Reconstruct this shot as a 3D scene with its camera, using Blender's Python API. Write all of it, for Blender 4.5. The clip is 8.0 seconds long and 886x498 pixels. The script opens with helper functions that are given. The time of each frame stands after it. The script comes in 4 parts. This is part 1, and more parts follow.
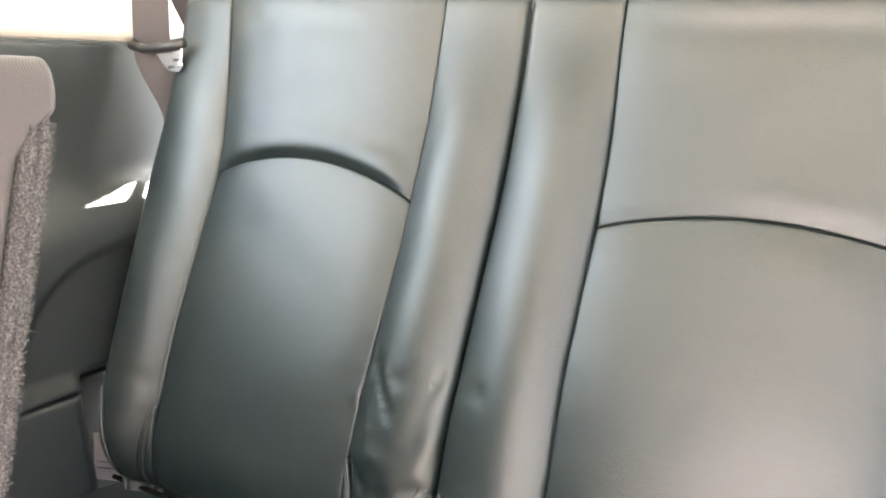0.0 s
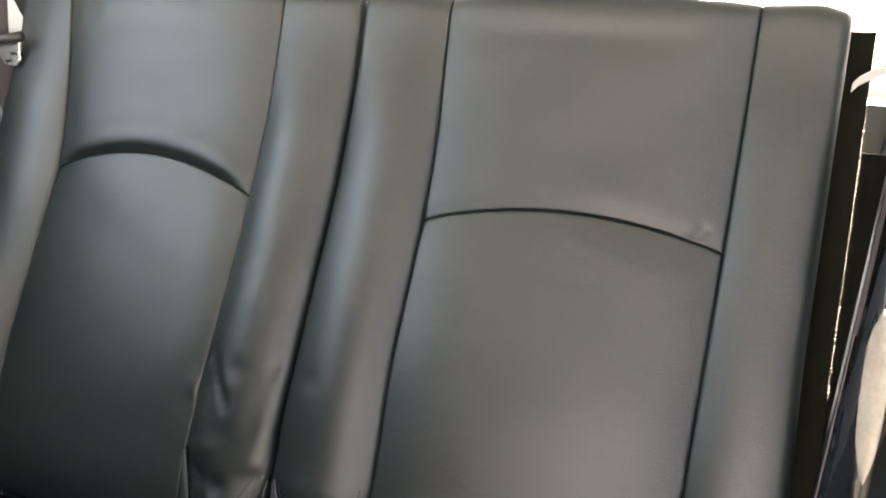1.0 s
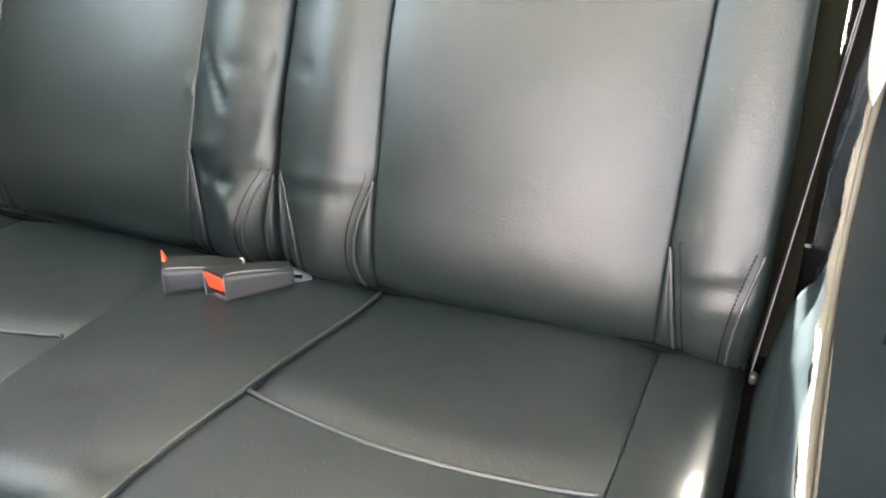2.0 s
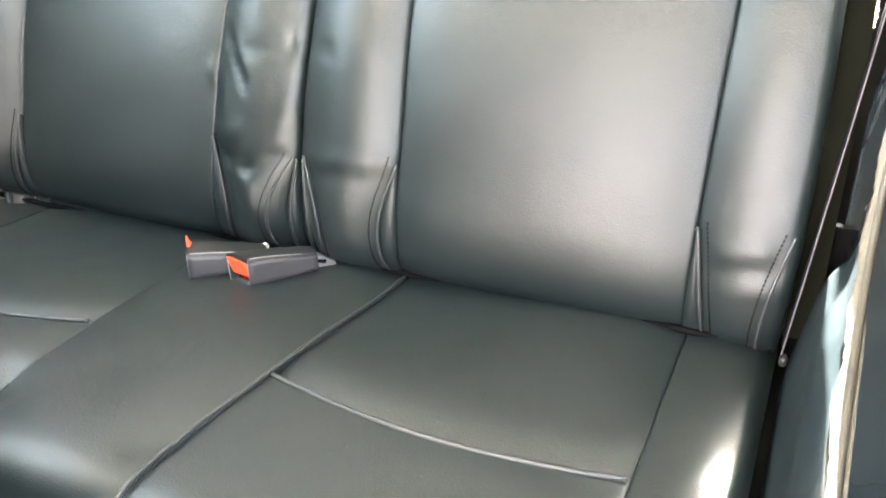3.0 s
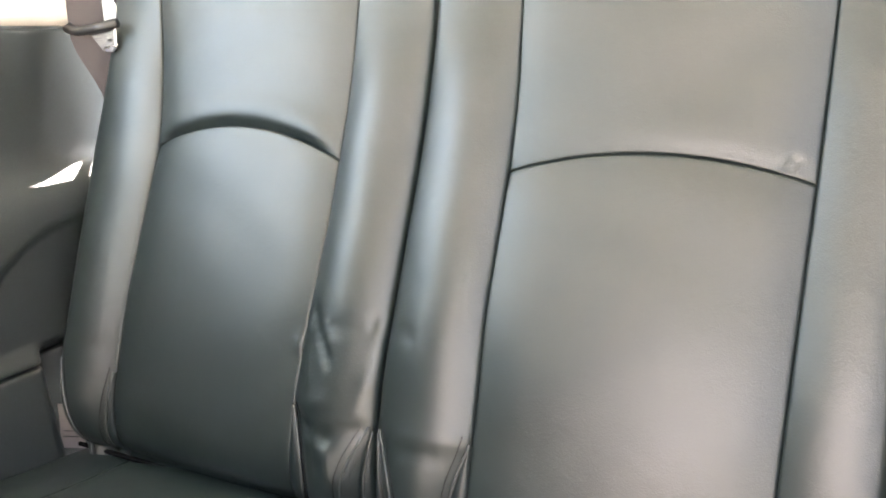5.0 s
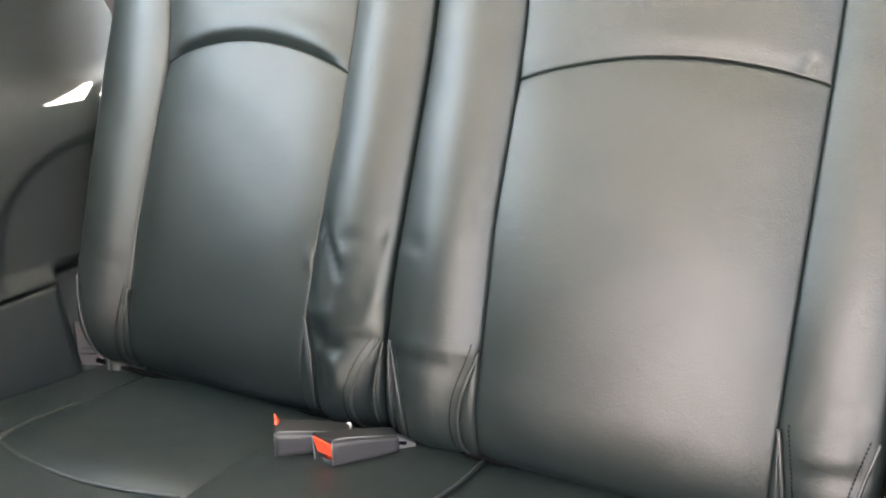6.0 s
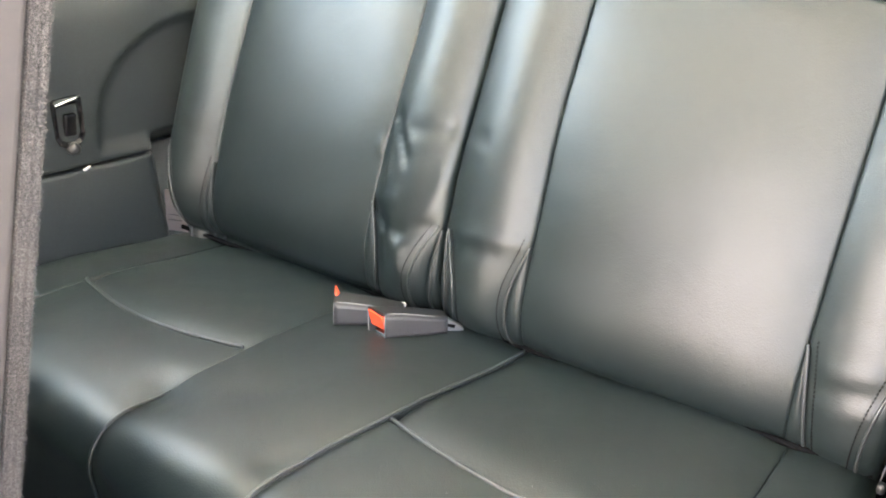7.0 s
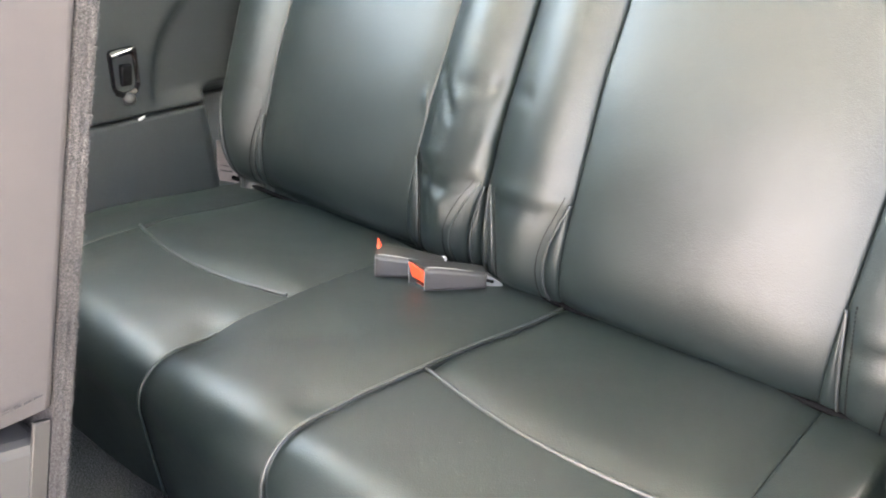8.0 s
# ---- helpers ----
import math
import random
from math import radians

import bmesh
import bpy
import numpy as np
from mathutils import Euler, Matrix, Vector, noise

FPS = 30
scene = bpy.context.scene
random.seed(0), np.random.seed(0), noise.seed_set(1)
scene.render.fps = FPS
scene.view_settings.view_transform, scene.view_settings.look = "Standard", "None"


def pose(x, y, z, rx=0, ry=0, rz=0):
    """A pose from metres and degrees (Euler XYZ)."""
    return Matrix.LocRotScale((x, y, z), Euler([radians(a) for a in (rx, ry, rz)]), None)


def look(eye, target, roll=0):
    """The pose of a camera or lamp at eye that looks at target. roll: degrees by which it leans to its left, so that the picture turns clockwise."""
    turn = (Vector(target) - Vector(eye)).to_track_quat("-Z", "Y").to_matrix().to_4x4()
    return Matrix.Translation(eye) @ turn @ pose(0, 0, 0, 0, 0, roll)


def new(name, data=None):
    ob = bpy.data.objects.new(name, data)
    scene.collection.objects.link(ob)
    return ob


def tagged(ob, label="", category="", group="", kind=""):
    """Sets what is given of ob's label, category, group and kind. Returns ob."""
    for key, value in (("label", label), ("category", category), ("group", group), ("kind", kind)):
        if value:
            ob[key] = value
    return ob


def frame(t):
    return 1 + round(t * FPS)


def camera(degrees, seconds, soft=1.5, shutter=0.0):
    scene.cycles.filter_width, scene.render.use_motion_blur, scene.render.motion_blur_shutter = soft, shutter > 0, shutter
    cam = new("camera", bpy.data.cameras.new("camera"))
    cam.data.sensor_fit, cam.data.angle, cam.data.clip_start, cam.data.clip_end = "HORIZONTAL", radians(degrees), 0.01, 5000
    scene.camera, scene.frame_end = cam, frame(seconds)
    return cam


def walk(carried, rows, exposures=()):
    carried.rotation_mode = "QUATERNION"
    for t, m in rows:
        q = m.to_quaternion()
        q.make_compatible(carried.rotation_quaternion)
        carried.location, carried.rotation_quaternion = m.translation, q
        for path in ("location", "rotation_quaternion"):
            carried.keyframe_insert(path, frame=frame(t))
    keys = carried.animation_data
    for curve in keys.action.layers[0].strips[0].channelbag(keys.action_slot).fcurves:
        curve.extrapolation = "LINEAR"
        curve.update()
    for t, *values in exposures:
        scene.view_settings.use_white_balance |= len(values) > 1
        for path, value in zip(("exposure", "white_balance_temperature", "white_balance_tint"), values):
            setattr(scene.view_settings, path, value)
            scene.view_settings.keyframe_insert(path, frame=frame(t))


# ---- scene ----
cam = camera(54.7, 8.0, soft=2.0)
PATH = [
    (0, (0.407, -0.668, 0.72), (-0.568, 1.023, 0.285), 2.2),
    (0.2, (0.412, -0.67, 0.719), (-0.537, 1.051, 0.351), 2.7),
    (0.5, (0.438, -0.67, 0.733), (-0.448, 1.087, 0.374), 3.2),
    (1, (0.482, -0.676, 0.716), (-0.27, 1.131, 0.307), 3.4),
    (1.5, (0.503, -0.671, 0.673), (-0.194, 1.107, 0.082), 1.8),
    (1.7, (0.503, -0.673, 0.66), (-0.192, 1.061, -0.053), 1.1),
    (2, (0.502, -0.678, 0.623), (-0.199, 0.958, -0.289), 0.1),
    (2.2, (0.498, -0.684, 0.605), (-0.217, 0.897, -0.391), -0.6),
    (3.3, (0.507, -0.67, 0.629), (-0.26, 0.96, -0.24), -0.9),
    (3.5, (0.508, -0.669, 0.647), (-0.269, 0.986, -0.164), -0.5),
    (4, (0.501, -0.686, 0.667), (-0.32, 1.014, 0.006), -0.3),
    (4.5, (0.488, -0.694, 0.698), (-0.412, 1.012, 0.17), -1.4),
    (4.7, (0.485, -0.696, 0.713), (-0.441, 1.015, 0.25), -1.2),
    (5.8, (0.504, -0.695, 0.657), (-0.402, 0.984, 0.058), -1.2),
    (6, (0.5, -0.698, 0.664), (-0.448, 0.956, 0.06), -1.5),
    (6.2, (0.508, -0.701, 0.663), (-0.493, 0.919, 0.051), -1.3),
    (6.5, (0.546, -0.717, 0.646), (-0.47, 0.86, -0.048), 0.5),
    (7, (0.552, -0.73, 0.645), (-0.527, 0.768, -0.124), 2.3),
    (7.5, (0.563, -0.736, 0.637), (-0.562, 0.7, -0.184), 2.7),
    (8, (0.571, -0.732, 0.645), (-0.577, 0.662, -0.213), 2.4),
]
walk(cam, [(t, look(eye, target, roll)) for t, eye, target, roll in PATH],
     exposures=[(0.0, 5.99, 6830, 12), (0.5, 5.12, 6780, 13), (1.0, 4.82, 6730, 14), (1.5, 5.44, 6630, 11), (2.0, 6.17, 6530, 9), (3.5, 6.50, 6480, 8), (4.5, 6.07, 6730, 12), (6.0, 5.92, 6680, 11), (7.0, 6.47, 6630, 9), (8.0, 6.62, 6580, 10)])

# ---- light ----
SUN_TRAVEL = Vector((0.010, -0.80, -0.58)).normalized()
world = bpy.data.worlds.new("sky")
scene.world = world
world.use_nodes = True
wn = world.node_tree.nodes
sky = wn.new("ShaderNodeTexSky")
sky.sky_type = "NISHITA"
sky.sun_disc = False
sky.air_density, sky.dust_density, sky.ozone_density = 0.6, 7.0, 0.3
sky.sun_elevation = math.asin(-SUN_TRAVEL.z)
sky.sun_rotation = math.atan2(-SUN_TRAVEL.x, -SUN_TRAVEL.y)
wn["Background"].inputs[1].default_value = 0.05
world.node_tree.links.new(sky.outputs[0], wn["Background"].inputs[0])

sun_data = bpy.data.lights.new("sun", "SUN")
sun_data.energy, sun_data.angle, sun_data.color = 5.0, radians(0.5), (1.0, 0.95, 0.87)
sun = new("sun", sun_data)
sun.rotation_euler = SUN_TRAVEL.to_track_quat("-Z", "Y").to_euler()


def window_light(eye, target, sx, sy, watts, colour):
    data = bpy.data.lights.new("window_light", "AREA")
    data.shape, data.size, data.size_y, data.energy, data.color = "RECTANGLE", sx, sy, watts, colour
    lamp = new("window_light", data)
    lamp.matrix_world = look(eye, target)
    return lamp


window_light((1.15, -1.0, 0.98), (-0.1, -0.35, 0.25), 1.3, 0.9, 0.33, (1.0, 0.90, 0.84))
# front lamp reaches below the windshield, added fill for the backrests' lower reflections
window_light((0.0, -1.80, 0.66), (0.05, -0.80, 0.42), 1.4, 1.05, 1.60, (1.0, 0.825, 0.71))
window_light((-0.665, -0.52, 0.91), (0.3, -0.42, 0.35), 0.90, 0.32, 0.30, (0.76, 0.92, 1.0))
window_light((0.0, 0.82, 0.93), (0.0, -0.30, 0.70), 1.05, 0.34, 0.85, (0.74, 0.91, 1.0))
# light thrown up through the doorway and the side window by the sunlit ground
window_light((0.95, -1.15, 0.50), (0.45, -1.15, 1.50), 1.2, 0.45, 0.25, (0.80, 0.98, 1.0))
window_light((-0.665, -0.52, 0.88), (-0.25, -0.48, 1.60), 0.90, 0.26, 0.05, (0.95, 0.98, 1.0))


# ---- materials ----
def material(name, colour, rough=0.5, metal=0.0, spec=0.5, var=0.15, var_scale=6.0, grain=300.0, bump=0.15, bump_dist=0.0006, rough_var=0.08, coat=0.0, sheen=0.0):
    m = bpy.data.materials.new(name)
    m.use_nodes = True
    nt = m.node_tree
    n, l = nt.nodes, nt.links
    b = n["Principled BSDF"]
    b.inputs["Roughness"].default_value = rough
    b.inputs["Metallic"].default_value = metal
    b.inputs["Specular IOR Level"].default_value = spec
    b.inputs["Coat Weight"].default_value = coat
    b.inputs["Sheen Weight"].default_value = sheen
    co = n.new("ShaderNodeTexCoord")
    big = n.new("ShaderNodeTexNoise")
    big.inputs["Scale"].default_value, big.inputs["Detail"].default_value = var_scale, 4
    fine = n.new("ShaderNodeTexNoise")
    fine.inputs["Scale"].default_value, fine.inputs["Detail"].default_value = grain, 3
    for t in (big, fine):
        l.new(co.outputs["Object"], t.inputs["Vector"])
    add = n.new("ShaderNodeMath")
    add.operation = "MULTIPLY_ADD"
    l.new(fine.outputs["Fac"], add.inputs[0])
    add.inputs[1].default_value = 0.35
    l.new(big.outputs["Fac"], add.inputs[2])
    ramp = n.new("ShaderNodeMapRange")
    ramp.inputs["From Min"].default_value, ramp.inputs["From Max"].default_value = 0.35, 1.0
    ramp.inputs["To Min"].default_value, ramp.inputs["To Max"].default_value = 1 - var, 1 + var
    l.new(add.outputs[0], ramp.inputs["Value"])
    mul = n.new("ShaderNodeVectorMath")
    mul.operation = "SCALE"
    mul.inputs[0].default_value = colour
    l.new(ramp.outputs[0], mul.inputs["Scale"])
    l.new(mul.outputs[0], b.inputs["Base Color"])
    rr = n.new("ShaderNodeMapRange")
    rr.inputs["From Min"].default_value, rr.inputs["From Max"].default_value = 0.3, 0.7
    rr.inputs["To Min"].default_value, rr.inputs["To Max"].default_value = rough - rough_var, rough + rough_var
    l.new(big.outputs["Fac"], rr.inputs["Value"])
    l.new(rr.outputs[0], b.inputs["Roughness"])
    bp = n.new("ShaderNodeBump")
    bp.inputs["Strength"].default_value, bp.inputs["Distance"].default_value = bump, bump_dist
    l.new(fine.outputs["Fac"], bp.inputs["Height"])
    l.new(bp.outputs[0], b.inputs["Normal"])
    return m


def leather_material(name, colour, rough):
    m = material(name, colour, rough, var=0.18, var_scale=5, grain=900, bump=0.10, bump_dist=0.0004, rough_var=0.05)
    nt = m.node_tree
    vor = nt.nodes.new("ShaderNodeTexVoronoi")
    vor.inputs["Scale"].default_value = 650
    nt.links.new(nt.nodes["Texture Coordinate"].outputs["Object"], vor.inputs["Vector"])
    second = nt.nodes.new("ShaderNodeBump")
    second.inputs["Strength"].default_value, second.inputs["Distance"].default_value = 0.30, 0.0004
    nt.links.new(vor.outputs["Distance"], second.inputs["Height"])
    nt.links.new(nt.nodes["Bump"].outputs[0], second.inputs["Normal"])
    # slack in the hide, a few millimetres to centimetres wide
    slack = nt.nodes.new("ShaderNodeTexNoise")
    slack.inputs["Scale"].default_value, slack.inputs["Detail"].default_value, slack.inputs["Distortion"].default_value = 38, 3, 0.6
    nt.links.new(nt.nodes["Texture Coordinate"].outputs["Object"], slack.inputs["Vector"])
    third = nt.nodes.new("ShaderNodeBump")
    third.inputs["Strength"].default_value, third.inputs["Distance"].default_value = 0.16, 0.0025
    nt.links.new(slack.outputs["Fac"], third.inputs["Height"])
    nt.links.new(second.outputs[0], third.inputs["Normal"])
    nt.links.new(third.outputs[0], nt.nodes["Principled BSDF"].inputs["Normal"])
    return m


def weave_material(name, colour, rough, scale, spec=0.3):
    m = material(name, colour, rough, spec=spec, var=0.12, var_scale=8, grain=700, bump=0.2)
    nt = m.node_tree
    wave = nt.nodes.new("ShaderNodeTexWave")
    wave.inputs["Scale"].default_value, wave.inputs["Distortion"].default_value = scale, 0.6
    nt.links.new(nt.nodes["Texture Coordinate"].outputs["Object"], wave.inputs["Vector"])
    second = nt.nodes.new("ShaderNodeBump")
    second.inputs["Strength"].default_value, second.inputs["Distance"].default_value = 0.25, 0.0003
    wave.bands_direction = "DIAGONAL"
    shade = nt.nodes.new("ShaderNodeMapRange")
    shade.inputs["To Min"].default_value, shade.inputs["To Max"].default_value = 0.72, 1.2
    nt.links.new(wave.outputs["Fac"], shade.inputs["Value"])
    tint = nt.nodes.new("ShaderNodeVectorMath")
    tint.operation = "SCALE"
    bsdf = nt.nodes["Principled BSDF"]
    nt.links.new(bsdf.inputs["Base Color"].links[0].from_socket, tint.inputs[0])
    nt.links.new(shade.outputs[0], tint.inputs["Scale"])
    nt.links.new(tint.outputs[0], bsdf.inputs["Base Color"])
    nt.links.new(wave.outputs["Fac"], second.inputs["Height"])
    nt.links.new(nt.nodes["Bump"].outputs[0], second.inputs["Normal"])
    nt.links.new(second.outputs[0], nt.nodes["Principled BSDF"].inputs["Normal"])
    return m


def speckled(m, scale, low, high):
    """Light and dark fibre tips over a carpet's colour."""
    nt = m.node_tree
    noise = nt.nodes.new("ShaderNodeTexNoise")
    noise.inputs["Scale"].default_value, noise.inputs["Detail"].default_value = scale, 2
    nt.links.new(nt.nodes["Texture Coordinate"].outputs["Object"], noise.inputs["Vector"])
    steep = nt.nodes.new("ShaderNodeMapRange")
    steep.inputs["From Min"].default_value, steep.inputs["From Max"].default_value = 0.42, 0.68
    steep.inputs["To Min"].default_value, steep.inputs["To Max"].default_value = low, high
    nt.links.new(noise.outputs["Fac"], steep.inputs["Value"])
    tint = nt.nodes.new("ShaderNodeVectorMath")
    tint.operation = "SCALE"
    bsdf = nt.nodes["Principled BSDF"]
    nt.links.new(bsdf.inputs["Base Color"].links[0].from_socket, tint.inputs[0])
    nt.links.new(steep.outputs[0], tint.inputs["Scale"])
    nt.links.new(tint.outputs[0], bsdf.inputs["Base Color"])
    return m


LEATHER = leather_material("black_leather", (0.0062, 0.0102, 0.0100), 0.445)
THREAD = material("black_thread", (0.003, 0.003, 0.003), 0.8, spec=0.2)
CREAM_THREAD = material("cream_thread", (0.20, 0.19, 0.17), 0.8)
FOAM = material("dark_foam", (0.02, 0.02, 0.02), 0.9)
TRIM = speckled(material("charcoal_trim", (0.0108, 0.0146, 0.0156), 0.52, grain=1400, bump=0.25, bump_dist=0.0005), 900, 0.75, 1.4)
DOOR_TRIM = speckled(material("slate_door_trim", (0.0056, 0.0086, 0.0102), 0.28, spec=0.5, grain=1300, bump=0.15, bump_dist=0.0005), 700, 0.7, 1.5)
TRIM_BLUE = material("slate_trim", (0.0120, 0.0172, 0.0195), 0.40, spec=0.2, grain=1300, bump=0.15, bump_dist=0.0005)
CREAM = material("cream_trim", (0.42, 0.39, 0.35), 0.6, grain=900, var=0.05)
CARPET = speckled(material("black_carpet", (0.018, 0.0185, 0.0185), 0.95, spec=0.1, var=0.5, grain=420, bump=0.9, bump_dist=0.003), 750, 0.25, 4.0)
CARPET_GREY = speckled(material("grey_carpet", (0.041, 0.039, 0.041), 0.95, spec=0.1, var=0.4, grain=800, bump=0.9, bump_dist=0.002), 820, 0.6, 1.55)
CARPET_OLIVE = material("dark_olive_carpet", (0.0085, 0.009, 0.0062), 0.95, spec=0.03, var=0.35, grain=800, bump=0.6, bump_dist=0.001)
FABRIC = weave_material("mauve_grey_fabric", (0.0262, 0.0243, 0.0266), 0.85, 420)
WEBBING = weave_material("plum_grey_webbing", (0.030, 0.0255, 0.0275), 0.6, 500)
WEBBING_NAVY = weave_material("navy_webbing", (0.006, 0.009, 0.014), 0.75, 500, 0.1)
PLASTIC = material("black_plastic", (0.016, 0.016, 0.017), 0.35, grain=1500)
CHEEK_SHEEN = material("mauve_grey_sheen", (0.040, 0.038, 0.039), 0.5, grain=1500)
BUCKLE = material("charcoal_plastic", (0.010, 0.010, 0.0103), 0.50, grain=1500)
GLOSS = material("gloss_black_plastic", (0.005, 0.005, 0.0055), 0.12, grain=60, bump=0.02)
# near-black for shade in gaps and creases and for added sun stops
DEEP = material("shade_black", (0.005, 0.005, 0.0053), 0.95, spec=0.0, grain=900, bump=0.5)
GREY_PLASTIC = material("grey_plastic", (0.032, 0.032, 0.034), 0.45, grain=1200)
PALE_PLASTIC = material("pale_plastic", (0.45, 0.44, 0.43), 0.35)
RED = material("orange_red_plastic", (0.80, 0.075, 0.025), 0.4, var=0.08)
ZINC = material("zinc_plate", (0.50, 0.50, 0.49), 0.34, metal=0.9, var=0.1)
SUNLIT_PILE = material("sunlit_carpet_pile", (0.62, 0.58, 0.46), 0.9, spec=0.1, var=0.3, grain=900, bump=0.6, sheen=0.3)
HINGE = material("dark_grey_plastic", (0.026, 0.026, 0.0275), 0.55, spec=0.3, grain=1200)
PALE_EDGE = material("pale_grey_edge", (0.16, 0.16, 0.16), 0.4)
# pale colour paints the rim as sunlit; the pile also lets sun through from behind
shine = SUNLIT_PILE.node_tree.nodes.new("ShaderNodeBsdfTranslucent")
shine.inputs["Color"].default_value = (0.80, 0.74, 0.58, 1)
blend = SUNLIT_PILE.node_tree.nodes.new("ShaderNodeMixShader")
blend.inputs["Fac"].default_value = 0.6
SUNLIT_PILE.node_tree.links.new(SUNLIT_PILE.node_tree.nodes["Principled BSDF"].outputs[0], blend.inputs[1])
SUNLIT_PILE.node_tree.links.new(shine.outputs[0], blend.inputs[2])
SUNLIT_PILE.node_tree.links.new(blend.outputs[0], SUNLIT_PILE.node_tree.nodes["Material Output"].inputs["Surface"])
STEEL = material("bright_steel", (0.72, 0.72, 0.72), 0.28, metal=1.0, var=0.05)
BEIGE_SEAL = material("beige_seal", (0.050, 0.046, 0.034), 0.55, grain=500, bump=0.5, bump_dist=0.001)
# seal beige raised to its sunlit tone
BEIGE_SUNLIT = material("sunlit_beige", (0.30, 0.28, 0.235), 0.45, grain=300, var=0.45, bump=0.4)
BEIGE_TORN = material("torn_beige", (0.075, 0.068, 0.050), 0.6, grain=300, var=0.5, bump=0.6, bump_dist=0.001)
PALE_BINDING = material("pale_mauve_thread", (0.11, 0.095, 0.098), 0.7, grain=700)
NAVY_GLOSS = material("navy_black_plastic", (0.0030, 0.0045, 0.0075), 0.24, grain=1200, bump=0.05)
TAG_CLOTH = material("pale_pinkish_weave", (0.22, 0.195, 0.195), 0.85, grain=600)
# paler leather for piping, with the highlight along it put into the colour
LEATHER_HIGHLIT = leather_material("highlit_black_leather", (0.026, 0.029, 0.029), 0.42)
HEADLINER = material("headliner", (0.64, 0.62, 0.56), 0.9, grain=600)
ROAD = material("pale_concrete", (0.38, 0.34, 0.285), 0.9, var=0.3, var_scale=0.6, grain=40)


# ---- mesh helpers ----
def link_mesh(name, verts, faces, mat, parent=None, label="", smooth=True):
    me = bpy.data.meshes.new(name)
    me.from_pydata([tuple(v) for v in verts], [], faces)
    me.validate()
    me.update()
    if smooth:
        me.polygons.foreach_set("use_smooth", [True] * len(me.polygons))
    me.materials.append(mat)
    ob = new(name, me)
    if parent is not None:
        ob.parent = parent
        ob.matrix_parent_inverse = parent.matrix_basis.inverted()
    if label:
        tagged(ob, label)
    return ob


def part(name, bm, mat, parent=None, label="", smooth=False):
    me = bpy.data.meshes.new(name)
    bmesh.ops.recalc_face_normals(bm, faces=bm.faces)
    bm.to_mesh(me)
    bm.free()
    if smooth:
        me.polygons.foreach_set("use_smooth", [True] * len(me.polygons))
    me.materials.append(mat)
    ob = new(name, me)
    if parent is not None:
        ob.parent = parent
        ob.matrix_parent_inverse = parent.matrix_basis.inverted()
    if label:
        tagged(ob, label)
    return ob


def thing(name, at, label, category, group="", kind=""):
    ob = new(name)
    ob.location = at
    ob.empty_display_size = 0.02
    bpy.context.view_layer.update()
    return tagged(ob, label, category, group, kind)


def grid(name, pts, mat, parent=None, label="", skirt=None):
    """A curved sheet from an array of points (nu, nv, 3); its rim is turned in by the vector skirt, which gives it body."""
    nu, nv, _ = pts.shape
    verts = list(pts.reshape(-1, 3))
    faces = [(i * nv + j, (i + 1) * nv + j, (i + 1) * nv + j + 1, i * nv + j + 1) for i in range(nu - 1) for j in range(nv - 1)]
    if skirt is not None:
        rim = [(i, 0) for i in range(nu)] + [(nu - 1, j) for j in range(1, nv)] + [(i, nv - 1) for i in range(nu - 2, -1, -1)] + [(0, j) for j in range(nv - 2, 0, -1)]
        base = len(verts)
        verts += [pts[i, j] + np.asarray(skirt) for i, j in rim]
        k = len(rim)
        for a in range(k):
            b = (a + 1) % k
            faces.append((rim[a][0] * nv + rim[a][1], base + a, base + b, rim[b][0] * nv + rim[b][1]))
    return link_mesh(name, verts, faces, mat, parent, label)


def ease(n, tight=0.88):
    """n steps from 0 to 1, closer together towards both ends."""
    x = np.linspace(0, 1, n)
    return (1 - tight) * x + tight * (0.5 - 0.5 * np.cos(np.pi * x))


def tube_bm(bm, points, radius, sides=8):
    points = [Vector(p) for p in points]
    rings = []
    for i, p in enumerate(points):
        d = (points[min(i + 1, len(points) - 1)] - points[max(i - 1, 0)]).normalized()
        a = d.orthogonal().normalized() if not rings else (last - d * last.dot(d)).normalized()
        last = a
        b = d.cross(a)
        rings.append([bm.verts.new(p + radius * (math.cos(2 * math.pi * k / sides) * a + math.sin(2 * math.pi * k / sides) * b)) for k in range(sides)])
    for r, s in zip(rings, rings[1:]):
        for k in range(sides):
            bm.faces.new((r[k], r[(k + 1) % sides], s[(k + 1) % sides], s[k]))
    bm.faces.new(rings[0][::-1])
    bm.faces.new(rings[-1])
    return bm


def tube(name, points, radius, mat, parent=None, label="", sides=8):
    return part(name, tube_bm(bmesh.new(), points, radius, sides), mat, parent, label, smooth=True)


def along(points, step):
    """Places and directions every step metres along a line of points."""
    pts = [Vector(p) for p in points]
    out, need = [], step * 0.5
    for a, b in zip(pts, pts[1:]):
        n = (b - a).length
        while need <= n:
            out.append((a + (b - a) * (need / n), (b - a).normalized()))
            need += step
        need -= n
    return out


def stitches(name, points, mat, parent, pitch=0.0042, length=0.0026, radius=0.0008, label=""):
    bm = bmesh.new()
    for p, d in along(points, pitch):
        tube_bm(bm, [p - d * length / 2, p, p + d * length / 2], radius, 5)
    return part(name, bm, mat, parent, label)


def block(name, size, centre, mat, parent=None, label="", bevel=0.004, turn=(0, 0, 0), segments=2):
    bm = bmesh.new()
    bmesh.ops.create_cube(bm, size=1.0, matrix=pose(*centre, *turn) @ Matrix.Diagonal((*size, 1)))
    if bevel:
        bmesh.ops.bevel(bm, geom=list(bm.edges), offset=bevel, segments=segments, profile=0.5, affect="EDGES")
    return part(name, bm, mat, parent, label)


